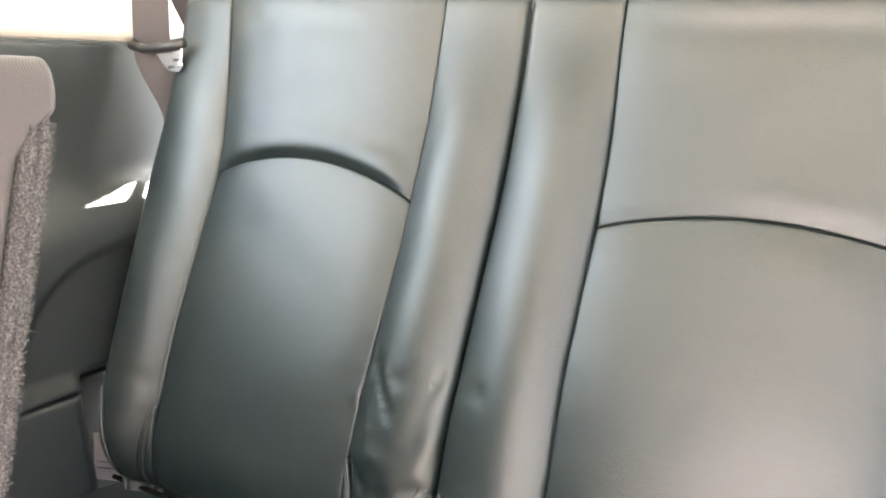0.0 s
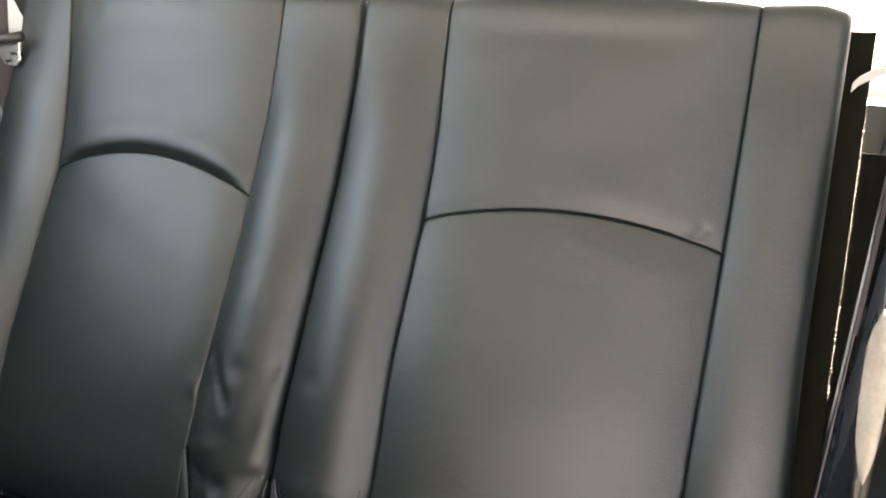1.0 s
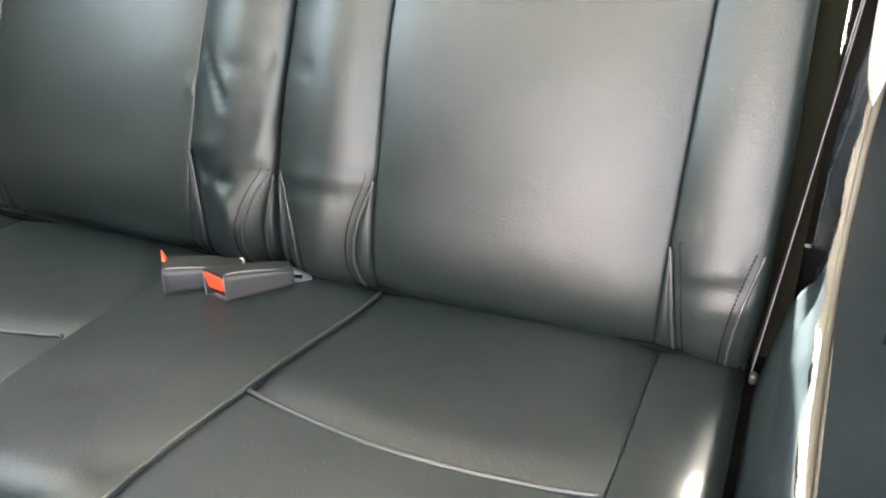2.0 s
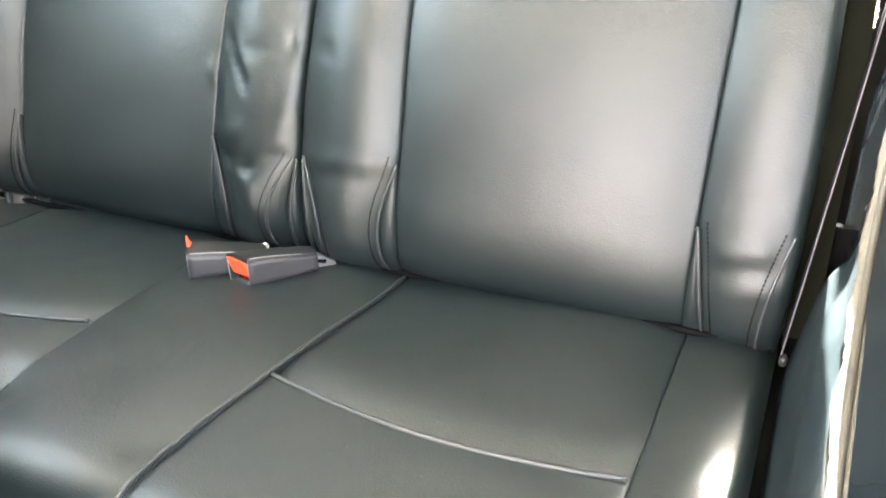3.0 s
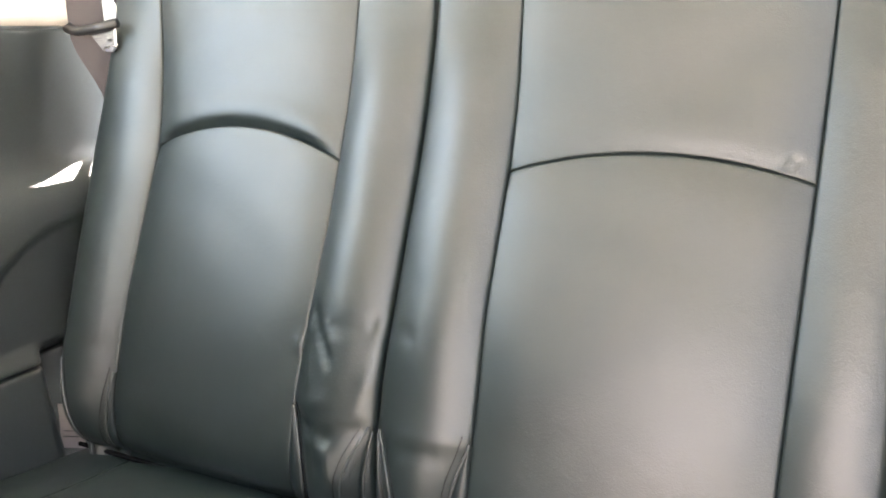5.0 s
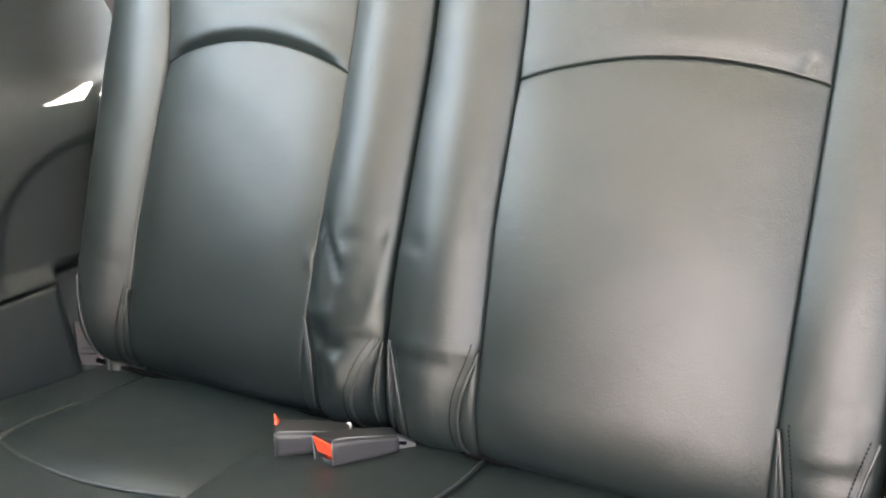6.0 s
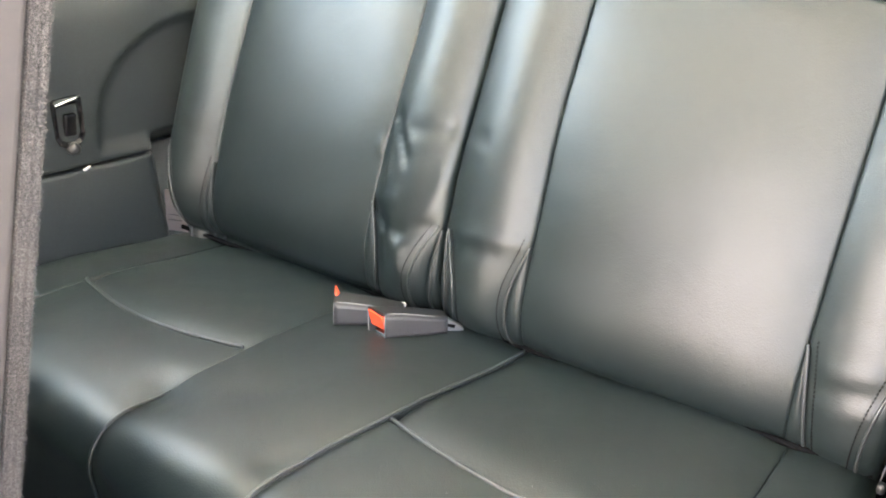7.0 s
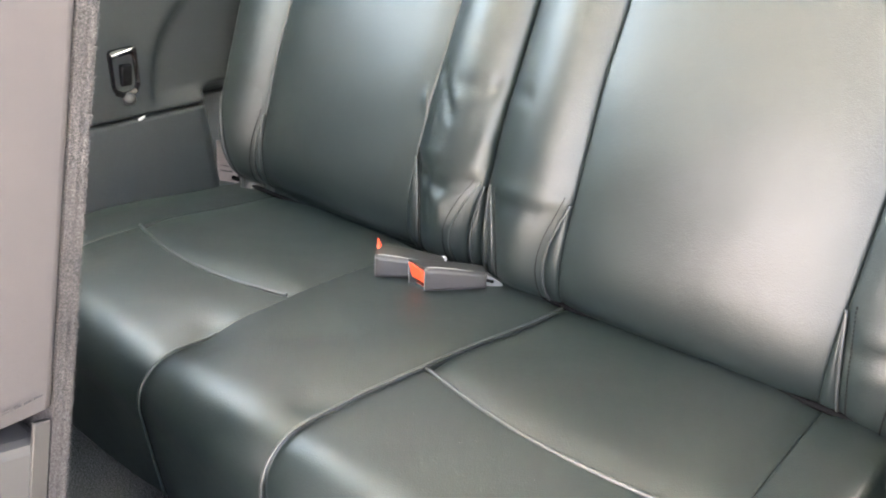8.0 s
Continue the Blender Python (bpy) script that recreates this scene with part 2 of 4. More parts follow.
def fuzz(name, points, outward, count, length, mat, parent, seed, spread=0.5):
    """Many short carpet fibres that stand off a line of points."""
    rng = np.random.default_rng(seed)
    pts = np.array([list(p) for p in points])
    verts, faces = [], []
    for _ in range(count):
        i = rng.uniform(0, len(pts) - 1.001)
        k = int(i)
        base = pts[k] + (pts[k + 1] - pts[k]) * (i - k) + rng.normal(0, 0.0008, 3)
        way = np.asarray(outward) + rng.normal(0, spread, 3)
        tip = base + way / np.linalg.norm(way) * length * rng.uniform(0.4, 1.2)
        side = np.cross(way, rng.normal(0, 1, 3))
        side = side / np.linalg.norm(side) * 0.00020
        n = len(verts)
        verts += [base - side, base + side, tip]
        faces.append((n, n + 1, n + 2))
    return link_mesh(name, verts, faces, mat, parent, smooth=False)


# ---- seat dimensions ----
LEAN = radians(20.0)
SEAT_Z = 0.16


def on_back(u, s, d):
    """A point of the backrest: u across, s up along it, d out of it towards the cabin."""
    return np.stack([u + 0 * s, s * math.sin(LEAN) - d * math.cos(LEAN) + 0 * u, SEAT_Z + s * math.cos(LEAN) + d * math.sin(LEAN) + 0 * u], -1)


BACK_IN = np.array([0.0, 0.030 * math.cos(LEAN), -0.030 * math.sin(LEAN)])


def smooth(x):
    x = np.clip(x, 0, 1)
    return x * x * (3 - 2 * x)


def swell(s):
    """How far the face stands out: a lumbar swell, a top that bends forward, a foot that rounds back into the crease."""
    foot = np.clip((0.105 - s) / 0.092, 0, 1)
    return 0.011 * np.exp(-(((s - 0.21) / 0.16) ** 2)) + 0.42 * np.maximum(s - 0.44, 0) ** 2 - 0.046 * (1 - np.sqrt(1 - 0.995 * foot**2.2))


def seam_roll(x, broad=0.0010, narrow=0.0030):
    return -narrow * np.exp(-x / 0.0008) - broad * np.exp(-x / 0.010) - 1.6 * broad * np.exp(-((x / 0.026) ** 2))


# folds of the leather: from (u, s) to (u, s), depth, width
FOLDS = [
    (-0.094, 0.243, -0.096, 0.237, -0.0042, 0.006),
    (-0.088, 0.234, -0.061, 0.190, -0.0030, 0.0046),
    (-0.078, 0.230, -0.058, 0.212, 0.0016, 0.005),
    (-0.093, 0.195, -0.086, 0.160, 0.0016, 0.005),
    (-0.063, 0.226, -0.030, 0.234, -0.0018, 0.007),
    (-0.016, 0.241, -0.016, 0.235, -0.0036, 0.0050),
    (0.012, 0.238, 0.038, 0.235, -0.0024, 0.004),
    (-0.006, 0.222, -0.010, 0.174, 0.0020, 0.012),
    (-0.010, 0.174, -0.018, 0.134, 0.0026, 0.013),
    (-0.104, 0.138, -0.066, 0.142, 0.0028, 0.008),
    (-0.104, 0.126, -0.080, 0.109, -0.0034, 0.007),
    (-0.080, 0.109, -0.055, 0.104, -0.0030, 0.008),
    (-0.055, 0.104, -0.016, 0.122, -0.0030, 0.008),
    (-0.050, 0.082, -0.046, 0.060, 0.0024, 0.008),
    (-0.075, 0.085, -0.070, 0.060, -0.0020, 0.008),
    (-0.119, 0.206, -0.116, 0.196, 0.0026, 0.006),
    (0.010, 0.118, 0.112, 0.131, 0.0020, 0.009),
    (0.010, 0.110, 0.080, 0.112, -0.0020, 0.008),
    (0.012, 0.124, 0.026, 0.112, -0.0026, 0.005),
    (0.402, 0.450, 0.396, 0.442, -0.0022, 0.006),
    (0.442, 0.100, 0.477, 0.106, 0.0018, 0.008),
    (0.437, 0.082, 0.488, 0.093, -0.0022, 0.007),
    (0.450, 0.063, 0.486, 0.072, 0.0014, 0.008),
    (0.446, 0.143, 0.482, 0.147, -0.0012, 0.005),
    (-0.430, 0.150, -0.500, 0.160, -0.0012, 0.010),
    (-0.370, 0.640, -0.225, 0.640, 0.0012, 0.012),
    (-0.380, 0.622, -0.215, 0.622, -0.0009, 0.014),
    (0.165, 0.646, 0.355, 0.646, 0.0012, 0.012),
    (0.155, 0.628, 0.365, 0.628, -0.0009, 0.014),
]


def folds(u, s):
    out = 0 * u + 0 * s
    for u0, s0, u1, s1, depth, width in FOLDS:
        du, ds = u1 - u0, s1 - s0
        k = np.clip(((u - u0) * du + (s - s0) * ds) / (du * du + ds * ds), 0, 1)
        out = out + 1.0 * depth * np.exp(-((u - u0 - k * du) ** 2 + (s - s0 - k * ds) ** 2) / width**2)
    out = out + 0.0007 * np.sin(u * 31 + 2.0 * np.sin(s * 17)) * np.sin(s * 23 + 1.3)
    out = out + 0.00009 * np.sin(u * 83 + 2.5 * np.sin(s * 41 + 0.7)) * np.sin(s * 71 + 1.8 * np.sin(u * 37))
    return out


TOP, TOP_R = 0.673, 0.020


def over_top(s_line, length):
    """From a length run up the backrest: s and the drop in d, rolled over the top edge."""
    flat = TOP - TOP_R
    run = np.maximum(s_line - flat, 0) / TOP_R
    a = np.minimum(run, 1.75)
    extra = np.maximum(run - 1.75, 0) * TOP_R
    return np.where(s_line < flat, s_line, flat + TOP_R * np.sin(a) - extra * 0.17), -TOP_R * (1 - np.cos(a)) - extra


RUN_UP = TOP - TOP_R + TOP_R * 1.75 + 0.05


def gore(s):
    """How far the bolster's edge draws in from the seam at its foot."""
    q = np.clip((0.134 - s) / 0.134, 0, 1)
    return 0.019 * np.sin(math.pi * 0.80 * q) ** 1.1


def crown(k, side, s=0.0):
    return (0.016 if side < 0 else 0.013) * np.sin(math.pi * k) ** 0.85 * (1 - 0.8 * smooth((s - 0.50) / 0.13))


class Half:
    """Seam lines of one half of the backrest; m is -1 or 1."""

    def __init__(self, m):
        self.m = m

    def inner(self, s):
        return 0.114 + 0.006 * smooth((0.30 - s) / 0.17) - 0.008 * smooth((s - 0.43) / 0.24) if self.m > 0 else 0.107 + 0.005 * smooth((0.36 - s) / 0.24)

    def outer(self, s):
        return 0.418 + 0.006 * s / 0.65 if self.m > 0 else 0.408 + 0.031 * smooth((s - 0.40) / 0.30)

    def edge(self, s):
        foot = np.clip((0.10 - s) / 0.10, 0, 1.1) ** 2
        return 0.507 - 0.0035 * smooth((s - 0.20) / 0.15) - 0.004 * foot if self.m > 0 else 0.507 + 0.014 * smooth((s - 0.20) / 0.24) - 0.020 * foot

    def arch(self, p):
        return 0.424 + 0.005 * p + (0.034 if self.m < 0 else 0.023) * np.sin(math.pi * p) ** 0.85


def middle_panel(half, upper, parent):
    p, q = np.meshgrid(ease(70), ease(90), indexing="ij")
    cut = half.arch(p)
    if upper:
        line = cut + (RUN_UP - cut) * q
        s, drop = over_top(line, RUN_UP)
    else:
        s = -0.03 + (cut + 0.03) * q
        drop = 0 * s
    a0, a1 = half.inner(s), half.outer(s)
    a = a0 + (a1 - a0) * p
    x = np.minimum(a - a0, a1 - a)
    d = swell(s) + drop + seam_roll(x, 0.0014) + (0.011 if upper else 0.008) * (1 - np.abs(2 * p - 1) ** 2.6)
    if upper:
        d += seam_roll(line - cut, 0.0) - (((0.0095 * np.exp(-((line - cut) / 0.0075) ** 2) - 0.002 * np.exp(-(((line - cut) - 0.024) / 0.016) ** 2)) * smooth(p / 0.15) * smooth((1.02 - p) / 0.15)) if half.m < 0 else 0.0028 * np.exp(-((line - cut) / 0.014) ** 2))
    else:
        d += seam_roll(cut - s, 0.001)
    u = half.m * a
    d += folds(u, s)
    return grid("upper_panel" if upper else "lower_panel", on_back(u, s, d), LEATHER, parent, skirt=BACK_IN)


def gore_outer(s):
    return 0.021 * np.clip((0.120 - s) / 0.120, 0, 1.1) ** 0.9


def gap_side(s):
    """Where an inner bolster ends towards the middle gap, which opens at the foot."""
    q = np.clip((0.128 - s) / 0.128, 0, 1)
    return 0.002 + 0.015 * np.sin(math.pi * 0.72 * q) ** 1.2


def bolster_place(half, side, run, s, drop=0.0, past=0.0):
    """A point of a bolster's cover, run metres across from its seam; past: metres beyond the rolled edge's start."""
    radius = 0.008 if side < 0 else 0.010
    seam = half.inner(s) - gore(s) if side < 0 else half.outer(s) + gore_outer(s)
    far = gap_side(s) if side < 0 else half.edge(s) - (0.15 if half.m > 0 else 0.3) * gore_outer(s)
    wide = np.abs(far - seam)
    flat = wide - radius
    run = run(flat, radius) if callable(run) else run + 0 * s
    ang = np.clip((run - flat) / radius, 0, 1.6)
    extra = np.maximum(run - flat - 1.6 * radius, 0)
    x = np.where(run < flat, run, flat + radius * np.sin(ang))
    d = swell(s) + drop + seam_roll(np.minimum(run, 1.0), 0.001) + crown(np.clip(run / (wide * (0.95 if side < 0 else 1.25)), 0, 1), side, s)
    d = d - radius * (1 - np.cos(ang)) - extra
    if side > 0:
        s = s - 0.006 * smooth((run - flat + 0.02) / 0.03) * smooth((s - 0.58) / 0.06)
    u = half.m * (seam + side * x)
    return u, s, d + folds(u, s)


def bolster(half, side, parent):
    """side: -1 towards the middle of the bench, 1 outwards."""
    back = 0.05 if side < 0 else 0.045
    p, q = np.meshgrid(ease(72), ease(120), indexing="ij")
    s, drop = over_top(-0.03 + (RUN_UP + 0.03) * q, RUN_UP)
    place = bolster_place(half, side, lambda flat, radius: p * (flat + radius * 1.6 + back), s, drop)
    return grid("inner_bolster" if side < 0 else "outer_bolster", on_back(*place), LEATHER, parent, skirt=BACK_IN * 0.6)


def foot_trim(half, side, parent):
    """The narrow gusset, piping and stitched lines at the foot of a bolster."""
    s = np.linspace(-0.02, 0.131 if side < 0 else 0.119, 36)
    seam = half.inner(s) if side < 0 else half.outer(s)
    cut = seam - gore(s) if side < 0 else seam + gore_outer(s)
    k = np.linspace(0, 1, 7)[:, None]
    a = seam[None] + (cut - seam)[None] * k
    d = swell(s)[None] - 0.001 + 0.003 * np.sin(math.pi * k)
    grid("gusset", on_back(half.m * a, s[None] + 0 * k, d), LEATHER, parent, skirt=BACK_IN * 0.5)
    tube("piping", on_back(half.m * cut, s, swell(s) + 0.0010), 0.0019, LEATHER_HIGHLIT, parent)
    s = np.linspace(-0.02, 0.139 if side < 0 else 0.126, 40)
    lift = np.array([0, -0.0007 * math.cos(LEAN), 0.0007 * math.sin(LEAN)])
    stitches("stitching", on_back(*bolster_place(half, side, 0.0085, s)) + lift, THREAD, parent)
    if side < 0:
        s = np.linspace(-0.02, 0.120, 30)
        a = 0.0035 + (gap_side(s) + 0.004 - 0.0035)[None] * k
        grid("gap_gusset", on_back(half.m * a, s[None] + 0 * k, swell(s)[None] - 0.010 + 0.004 * np.sin(math.pi * k)), LEATHER, parent, skirt=BACK_IN * 0.5)
        tube("piping", on_back(half.m * (0.55 * gap_side(s) + 0.002), s, swell(s) - 0.006), 0.0017, LEATHER_HIGHLIT, parent)
    # the other edge: towards the gap, or outboard
    s = np.linspace(-0.01, 0.125, 40)
    q = np.clip((0.125 - s) / 0.125, 0, 1)
    inset = 0.004 + 0.012 * np.sin(math.pi * 0.75 * q)
    stitches("stitching", on_back(*bolster_place(half, side, lambda flat, radius: flat - inset, s)) + lift, THREAD, parent)
    tube("piping", on_back(*bolster_place(half, side, lambda flat, radius: flat - inset + 0.0075, s)), 0.0017, LEATHER_HIGHLIT, parent)


def backrest(m, label):
    half = Half(m)
    top = thing("backrest", (m * 0.26, 0.02, SEAT_Z - 0.02), label, "backrest", "third-row backrests")
    middle_panel(half, False, top)
    middle_panel(half, True, top)
    for side in (-1, 1):
        bolster(half, side, top)
        foot_trim(half, side, top)
    # foam body under the covers and the carpeted shell behind
    wide = 0.0230 if m > 0 else 0.002
    for name, mat, d0, d1, lo, out, s0, lab in (("core", FOAM, -0.012, -0.075, 0.022, -0.03, 0.11, ""), ("back_shell", CARPET_OLIVE, -0.030, -0.094, 0.010, wide, 0.03, "dark olive carpeted shell"), ("back_rim", SUNLIT_PILE, -0.0945, -0.099, 0.006, wide + 0.0022, 0.314, "fuzzy carpet rim coloured as sunlit")):
        bm = bmesh.new()
        rings = []
        for v in np.linspace(s0, TOP - (0.03 if name == "core" else 0.008), 12):
            hi = float(half.edge(v)) + out
            rings.append([bm.verts.new(on_back(np.float64(m * a), np.float64(v), np.float64(d))) for a, d in ((lo, d0), (hi, d0), (hi, d1), (lo, d1))])
        for r, t in zip(rings, rings[1:]):
            for k in range(4):
                bm.faces.new((r[k], r[(k + 1) % 4], t[(k + 1) % 4], t[k]))
        bm.faces.new(rings[0])
        bm.faces.new(rings[-1])
        bmesh.ops.bevel(bm, geom=[e for e in bm.edges if e.is_manifold and e.calc_face_angle() > 1.0], offset=0.0022, segments=2, profile=0.5, affect="EDGES")
        part(name, bm, mat, top, lab)
    if m > 0:
        bm = bmesh.new()
        bmesh.ops.create_cube(bm, size=1, matrix=pose(*on_back(np.float64(0.0), np.float64(0.31), np.float64(-0.098)), -20, 0, 0) @ Matrix.Diagonal((0.10, 0.004, 0.66, 1)))
        part("gap_flap", bm, CARPET, top, "black carpet flap behind the middle gap")
    s = np.linspace(0.314, TOP - 0.010, 30)
    rim = on_back(m * (half.edge(s) + wide + 0.0018), s, -0.0955 + 0 * s)
    fuzz("carpet_edge", rim, (m, -0.4, 0.1), 1500, 0.0026, SUNLIT_PILE, top, 5 + m)
    return top


# ---- bench cushion ----
CUSHION_ROLL, CUSHION_FLAT, CUSHION_TURN = 0.045, 0.395, 1.72
CUSHION_RUN = CUSHION_FLAT + CUSHION_ROLL * CUSHION_TURN + 0.125


def on_cushion(x, t, h):
    """A point of the cushion: x across, t run forward from under the backrest and down the front, h out of the cover."""
    a = np.clip((t - CUSHION_FLAT) / CUSHION_ROLL, 0, CUSHION_TURN)
    down = np.maximum(t - CUSHION_FLAT - CUSHION_TURN * CUSHION_ROLL, 0)
    y = 0.06 - np.minimum(t, CUSHION_FLAT) - CUSHION_ROLL * np.sin(a) - down * math.cos(CUSHION_TURN)
    z = SEAT_Z - 0.003 - CUSHION_ROLL * (1 - np.cos(a)) - down * math.sin(CUSHION_TURN)
    rise = 0.015 * smooth((t - 0.01) / 0.24) - 0.004 * smooth((-x - 0.22) / 0.20) * (1 - smooth((t - 0.04) / 0.25)) + 0.009 * smooth((x - 0.16) / 0.28) * (1 - smooth((t - 0.06) / 0.22)) + 0.003 * np.clip(x / 0.1, -1, 1)
    z = z + rise * np.clip((z + 0.02) / 0.14, 0, 1)
    return np.stack([x + 0 * t, y - h * np.sin(a), z + h * np.cos(a)], -1)


def cushion_seam(side, t):
    """The seams beside the centre panel draw together towards the front."""
    if side > 0:
        return 0.126 - 0.019 * smooth((t - 0.04) / 0.24) - 0.017 * smooth((t - 0.22) / 0.16)
    return -0.108 + 0.010 * smooth((t - 0.04) / 0.24) - 0.004 * smooth((t - 0.25) / 0.12)


def cushion_arc(p, slew=0.0):
    return 0.248 + slew * p + 0.028 * np.sin(math.pi * p) ** 0.9


def cushion_folds(x, t):
    out = 0.0010 * np.sin(x * 19 + 1.0) * np.sin(t * 21) + 0.00018 * np.sin(x * 63 + 2.0 * np.sin(t * 37)) * np.sin(t * 58 + 1.6 * np.sin(x * 29))
    for x0, t0, x1, t1, depth, width in ((0.026, 0.247, 0.008, 0.268, 0.0014, 0.0022), (0.010, 0.266, -0.030, 0.310, -0.0012, 0.008), (-0.112, 0.345, -0.09, 0.365, -0.0035, 0.018), (0.082, 0.352, 0.070, 0.370, -0.0035, 0.013), (-0.27, 0.37, -0.2, 0.38, 0.003, 0.05)):
        dx, dt = x1 - x0, t1 - t0
        k = np.clip(((x - x0) * dx + (t - t0) * dt) / (dx * dx + dt * dt), 0, 1)
        out = out + depth * np.exp(-((x - x0 - k * dx) ** 2 + (t - t0 - k * dt) ** 2) / width**2)
    return out


def cushion_panel(name, x0, x1, which, parent, crown=0.008, soft_left=False, soft_right=False, lift=0):
    p, q = np.meshgrid(ease(60), ease(70), indexing="ij")
    right = isinstance(x1, float) and x1 > 0
    arc = cushion_arc(p, 0.006 if right else 0.0)
    t0, t1 = {"rear": (0 * p, arc), "front": (arc, CUSHION_RUN + 0 * p), "whole": (0 * p, CUSHION_RUN + 0 * p)}[which]
    t = t0 + (t1 - t0) * q
    x0, x1 = (e(t) if callable(e) else e for e in (x0, x1))
    x = x0 + (x1 - x0) * p
    deep = lambda soft: (0.0006, 0.0001) if soft else (0.0010, 0.0013)  # noqa: E731
    puff = 1 - (2 * p - 1) ** 2
    if lift:
        # the covers run on level across this edge, as far as the front roll
        puff = puff + (1 - puff) * (p > 0.5 if lift > 0 else p < 0.5) * smooth((0.40 - t) / 0.10)
    h = crown * puff
    h += seam_roll(x - x0, *deep(soft_left)) + seam_roll(x1 - x, *deep(soft_right))
    if which == "rear":
        h += seam_roll(arc - t, 0.0030, 0.003)
    elif which == "front":
        h += seam_roll(t - arc, 0.001, 0.003) + 0.003 * np.exp(-(t - arc) / 0.03)
    h += cushion_folds(x, t)
    h = h - 0.003 * smooth((0.05 - t) / 0.040)
    h = h - 0.011 * np.clip((x - 0.486) / 0.017, 0, 1) ** 2
    if name == "side_strip" and not right:
        h = h - 0.006 * (1 - p)
    return grid(name, on_cushion(x, t, h), LEATHER, parent, skirt=(0, 0.012, -0.02))


def bench_cushion():
    top = thing("bench_cushion", (0, -0.15, 0.0), "black leather bench cushion with piped seams on the carpet", "seat cushion")
    seam_l, seam_r = (lambda t: cushion_seam(-1, t)), (lambda t: cushion_seam(1, t))
    outer_l, outer_r = -0.402, 0.424
    cushion_panel("side_strip", -0.502, outer_l, "whole", top, 0.002, soft_right=True)
    cushion_panel("rear_panel", outer_l, seam_l, "rear", top, 0.007, soft_right=True, lift=1)
    cushion_panel("front_panel", outer_l, seam_l, "front", top, 0.007, lift=1)
    cushion_panel("centre_panel", seam_l, seam_r, "whole", top, 0.007, soft_left=True, lift=-1)
    cushion_panel("rear_panel", seam_r, outer_r, "rear", top)
    cushion_panel("front_panel", seam_r, outer_r, "front", top)
    cushion_panel("side_strip", outer_r, 0.503, "whole", top, 0.004)
    p = np.linspace(0.01, 0.99, 60)
    for left in (True, False):
        t = cushion_arc(p, 0.0 if left else 0.006)
        x0, x1 = (outer_l, seam_l(t)) if left else (seam_r(t), outer_r)
        x = x0 + (x1 - x0) * p
        puff = 1 - (2 * p - 1) ** 2
        h = 0.007 * np.where(p > 0.5, 1.0, puff) if left else 0.008 * puff
        tube("piping", on_cushion(x, t, h + 0.0006 + cushion_folds(x, t)), 0.0022, LEATHER_HIGHLIT, top)
    for seam, t0, hide in ((seam_r, 0.03, LEATHER_HIGHLIT), (seam_l, 0.345, LEATHER)):
        t = np.linspace(t0, CUSHION_RUN - 0.01, 70)
        tube("piping", on_cushion(seam(t), t, 0.0018 + cushion_folds(seam(t), t)), 0.0019, hide, top)
    # black tube puts the crease's contact shade into the shape
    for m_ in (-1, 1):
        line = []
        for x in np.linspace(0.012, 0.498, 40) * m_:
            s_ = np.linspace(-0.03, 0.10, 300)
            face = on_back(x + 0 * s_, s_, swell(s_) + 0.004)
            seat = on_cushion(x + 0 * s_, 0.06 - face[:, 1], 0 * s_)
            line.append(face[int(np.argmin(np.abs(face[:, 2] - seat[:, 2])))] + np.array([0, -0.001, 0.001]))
        tube("crease_shade", line, 0.0034, DEEP, top, "black tube for the shade in the crease")
    block("core", (0.95, 0.36, 0.12), (0, -0.145, 0.062), FOAM, top, bevel=0.01)
    return top


# ---- the cabin ----
def slab(name, lo, hi, mat, label="", parent=None, bevel=0.0):
    lo, hi = Vector(lo), Vector(hi)
    ob = block(name, hi - lo, (lo + hi) / 2, mat, parent, bevel=bevel)
    if parent is None:
        tagged(ob, label, name.split("_")[0], kind="structure")
    elif label:
        tagged(ob, label)
    return ob


tagged(slab("ground", (-400, -400, -0.55), (400, 400, -0.45), ROAD), "pale concrete ground outside the car", "ground", kind="structure")
slab("floor", (-0.70, -2.3, -0.06), (0.74, 1.0, 0.0), CARPET, "black carpeted car floor")
slab("ceiling", (-0.70, -1.40, 1.13), (0.72, 0.90, 1.17), HEADLINER, "cream fabric headliner")


def left_profile(y, z):
    """How far the left trim stands off the middle of the car."""
    zs = np.array([-0.02, 0.145, 0.262, 0.285, 0.40, 0.46, 0.485, 0.505, 0.525, 0.545, 0.60, 0.735])
    xs = np.array([0.502, 0.506, 0.529, 0.531, 0.537, 0.541, 0.546, 0.562, 0.588, 0.598, 0.604, 0.614])
    f = sum(w * np.interp(z + o, zs, xs) for o, w in ((-0.012, 0.25), (0, 0.5), (0.012, 0.25)))
    inside = 1 - np.sqrt(((y - 0.118) / 0.182) ** 2 + ((z - 0.300) / 0.156) ** 2)
    dish = smooth(inside / 0.10 + 0.5) * smooth((z - 0.272) / 0.03)
    return -(f + 0.012 * dish + 0.02 * smooth((y - 0.06) / 0.2) * smooth((0.45 - z) / 0.1) + 0.05 * smooth((y - 0.014) / 0.025) * smooth((0.30 - z) / 0.03))


def left_panel(name, z0, z1, parent, mat, label="", nz=60):
    y, z = np.meshgrid(np.linspace(-0.95, 0.40, 150), z0 + (z1 - z0) * ease(nz, 0.8), indexing="ij")
    edge = np.minimum(z - z0, z1 - z)
    x = left_profile(y, z) - 0.004 * np.exp(-edge / 0.002)
    return grid(name, np.stack([x, y, z], -1), mat, parent, label, skirt=(-0.03, 0, 0))


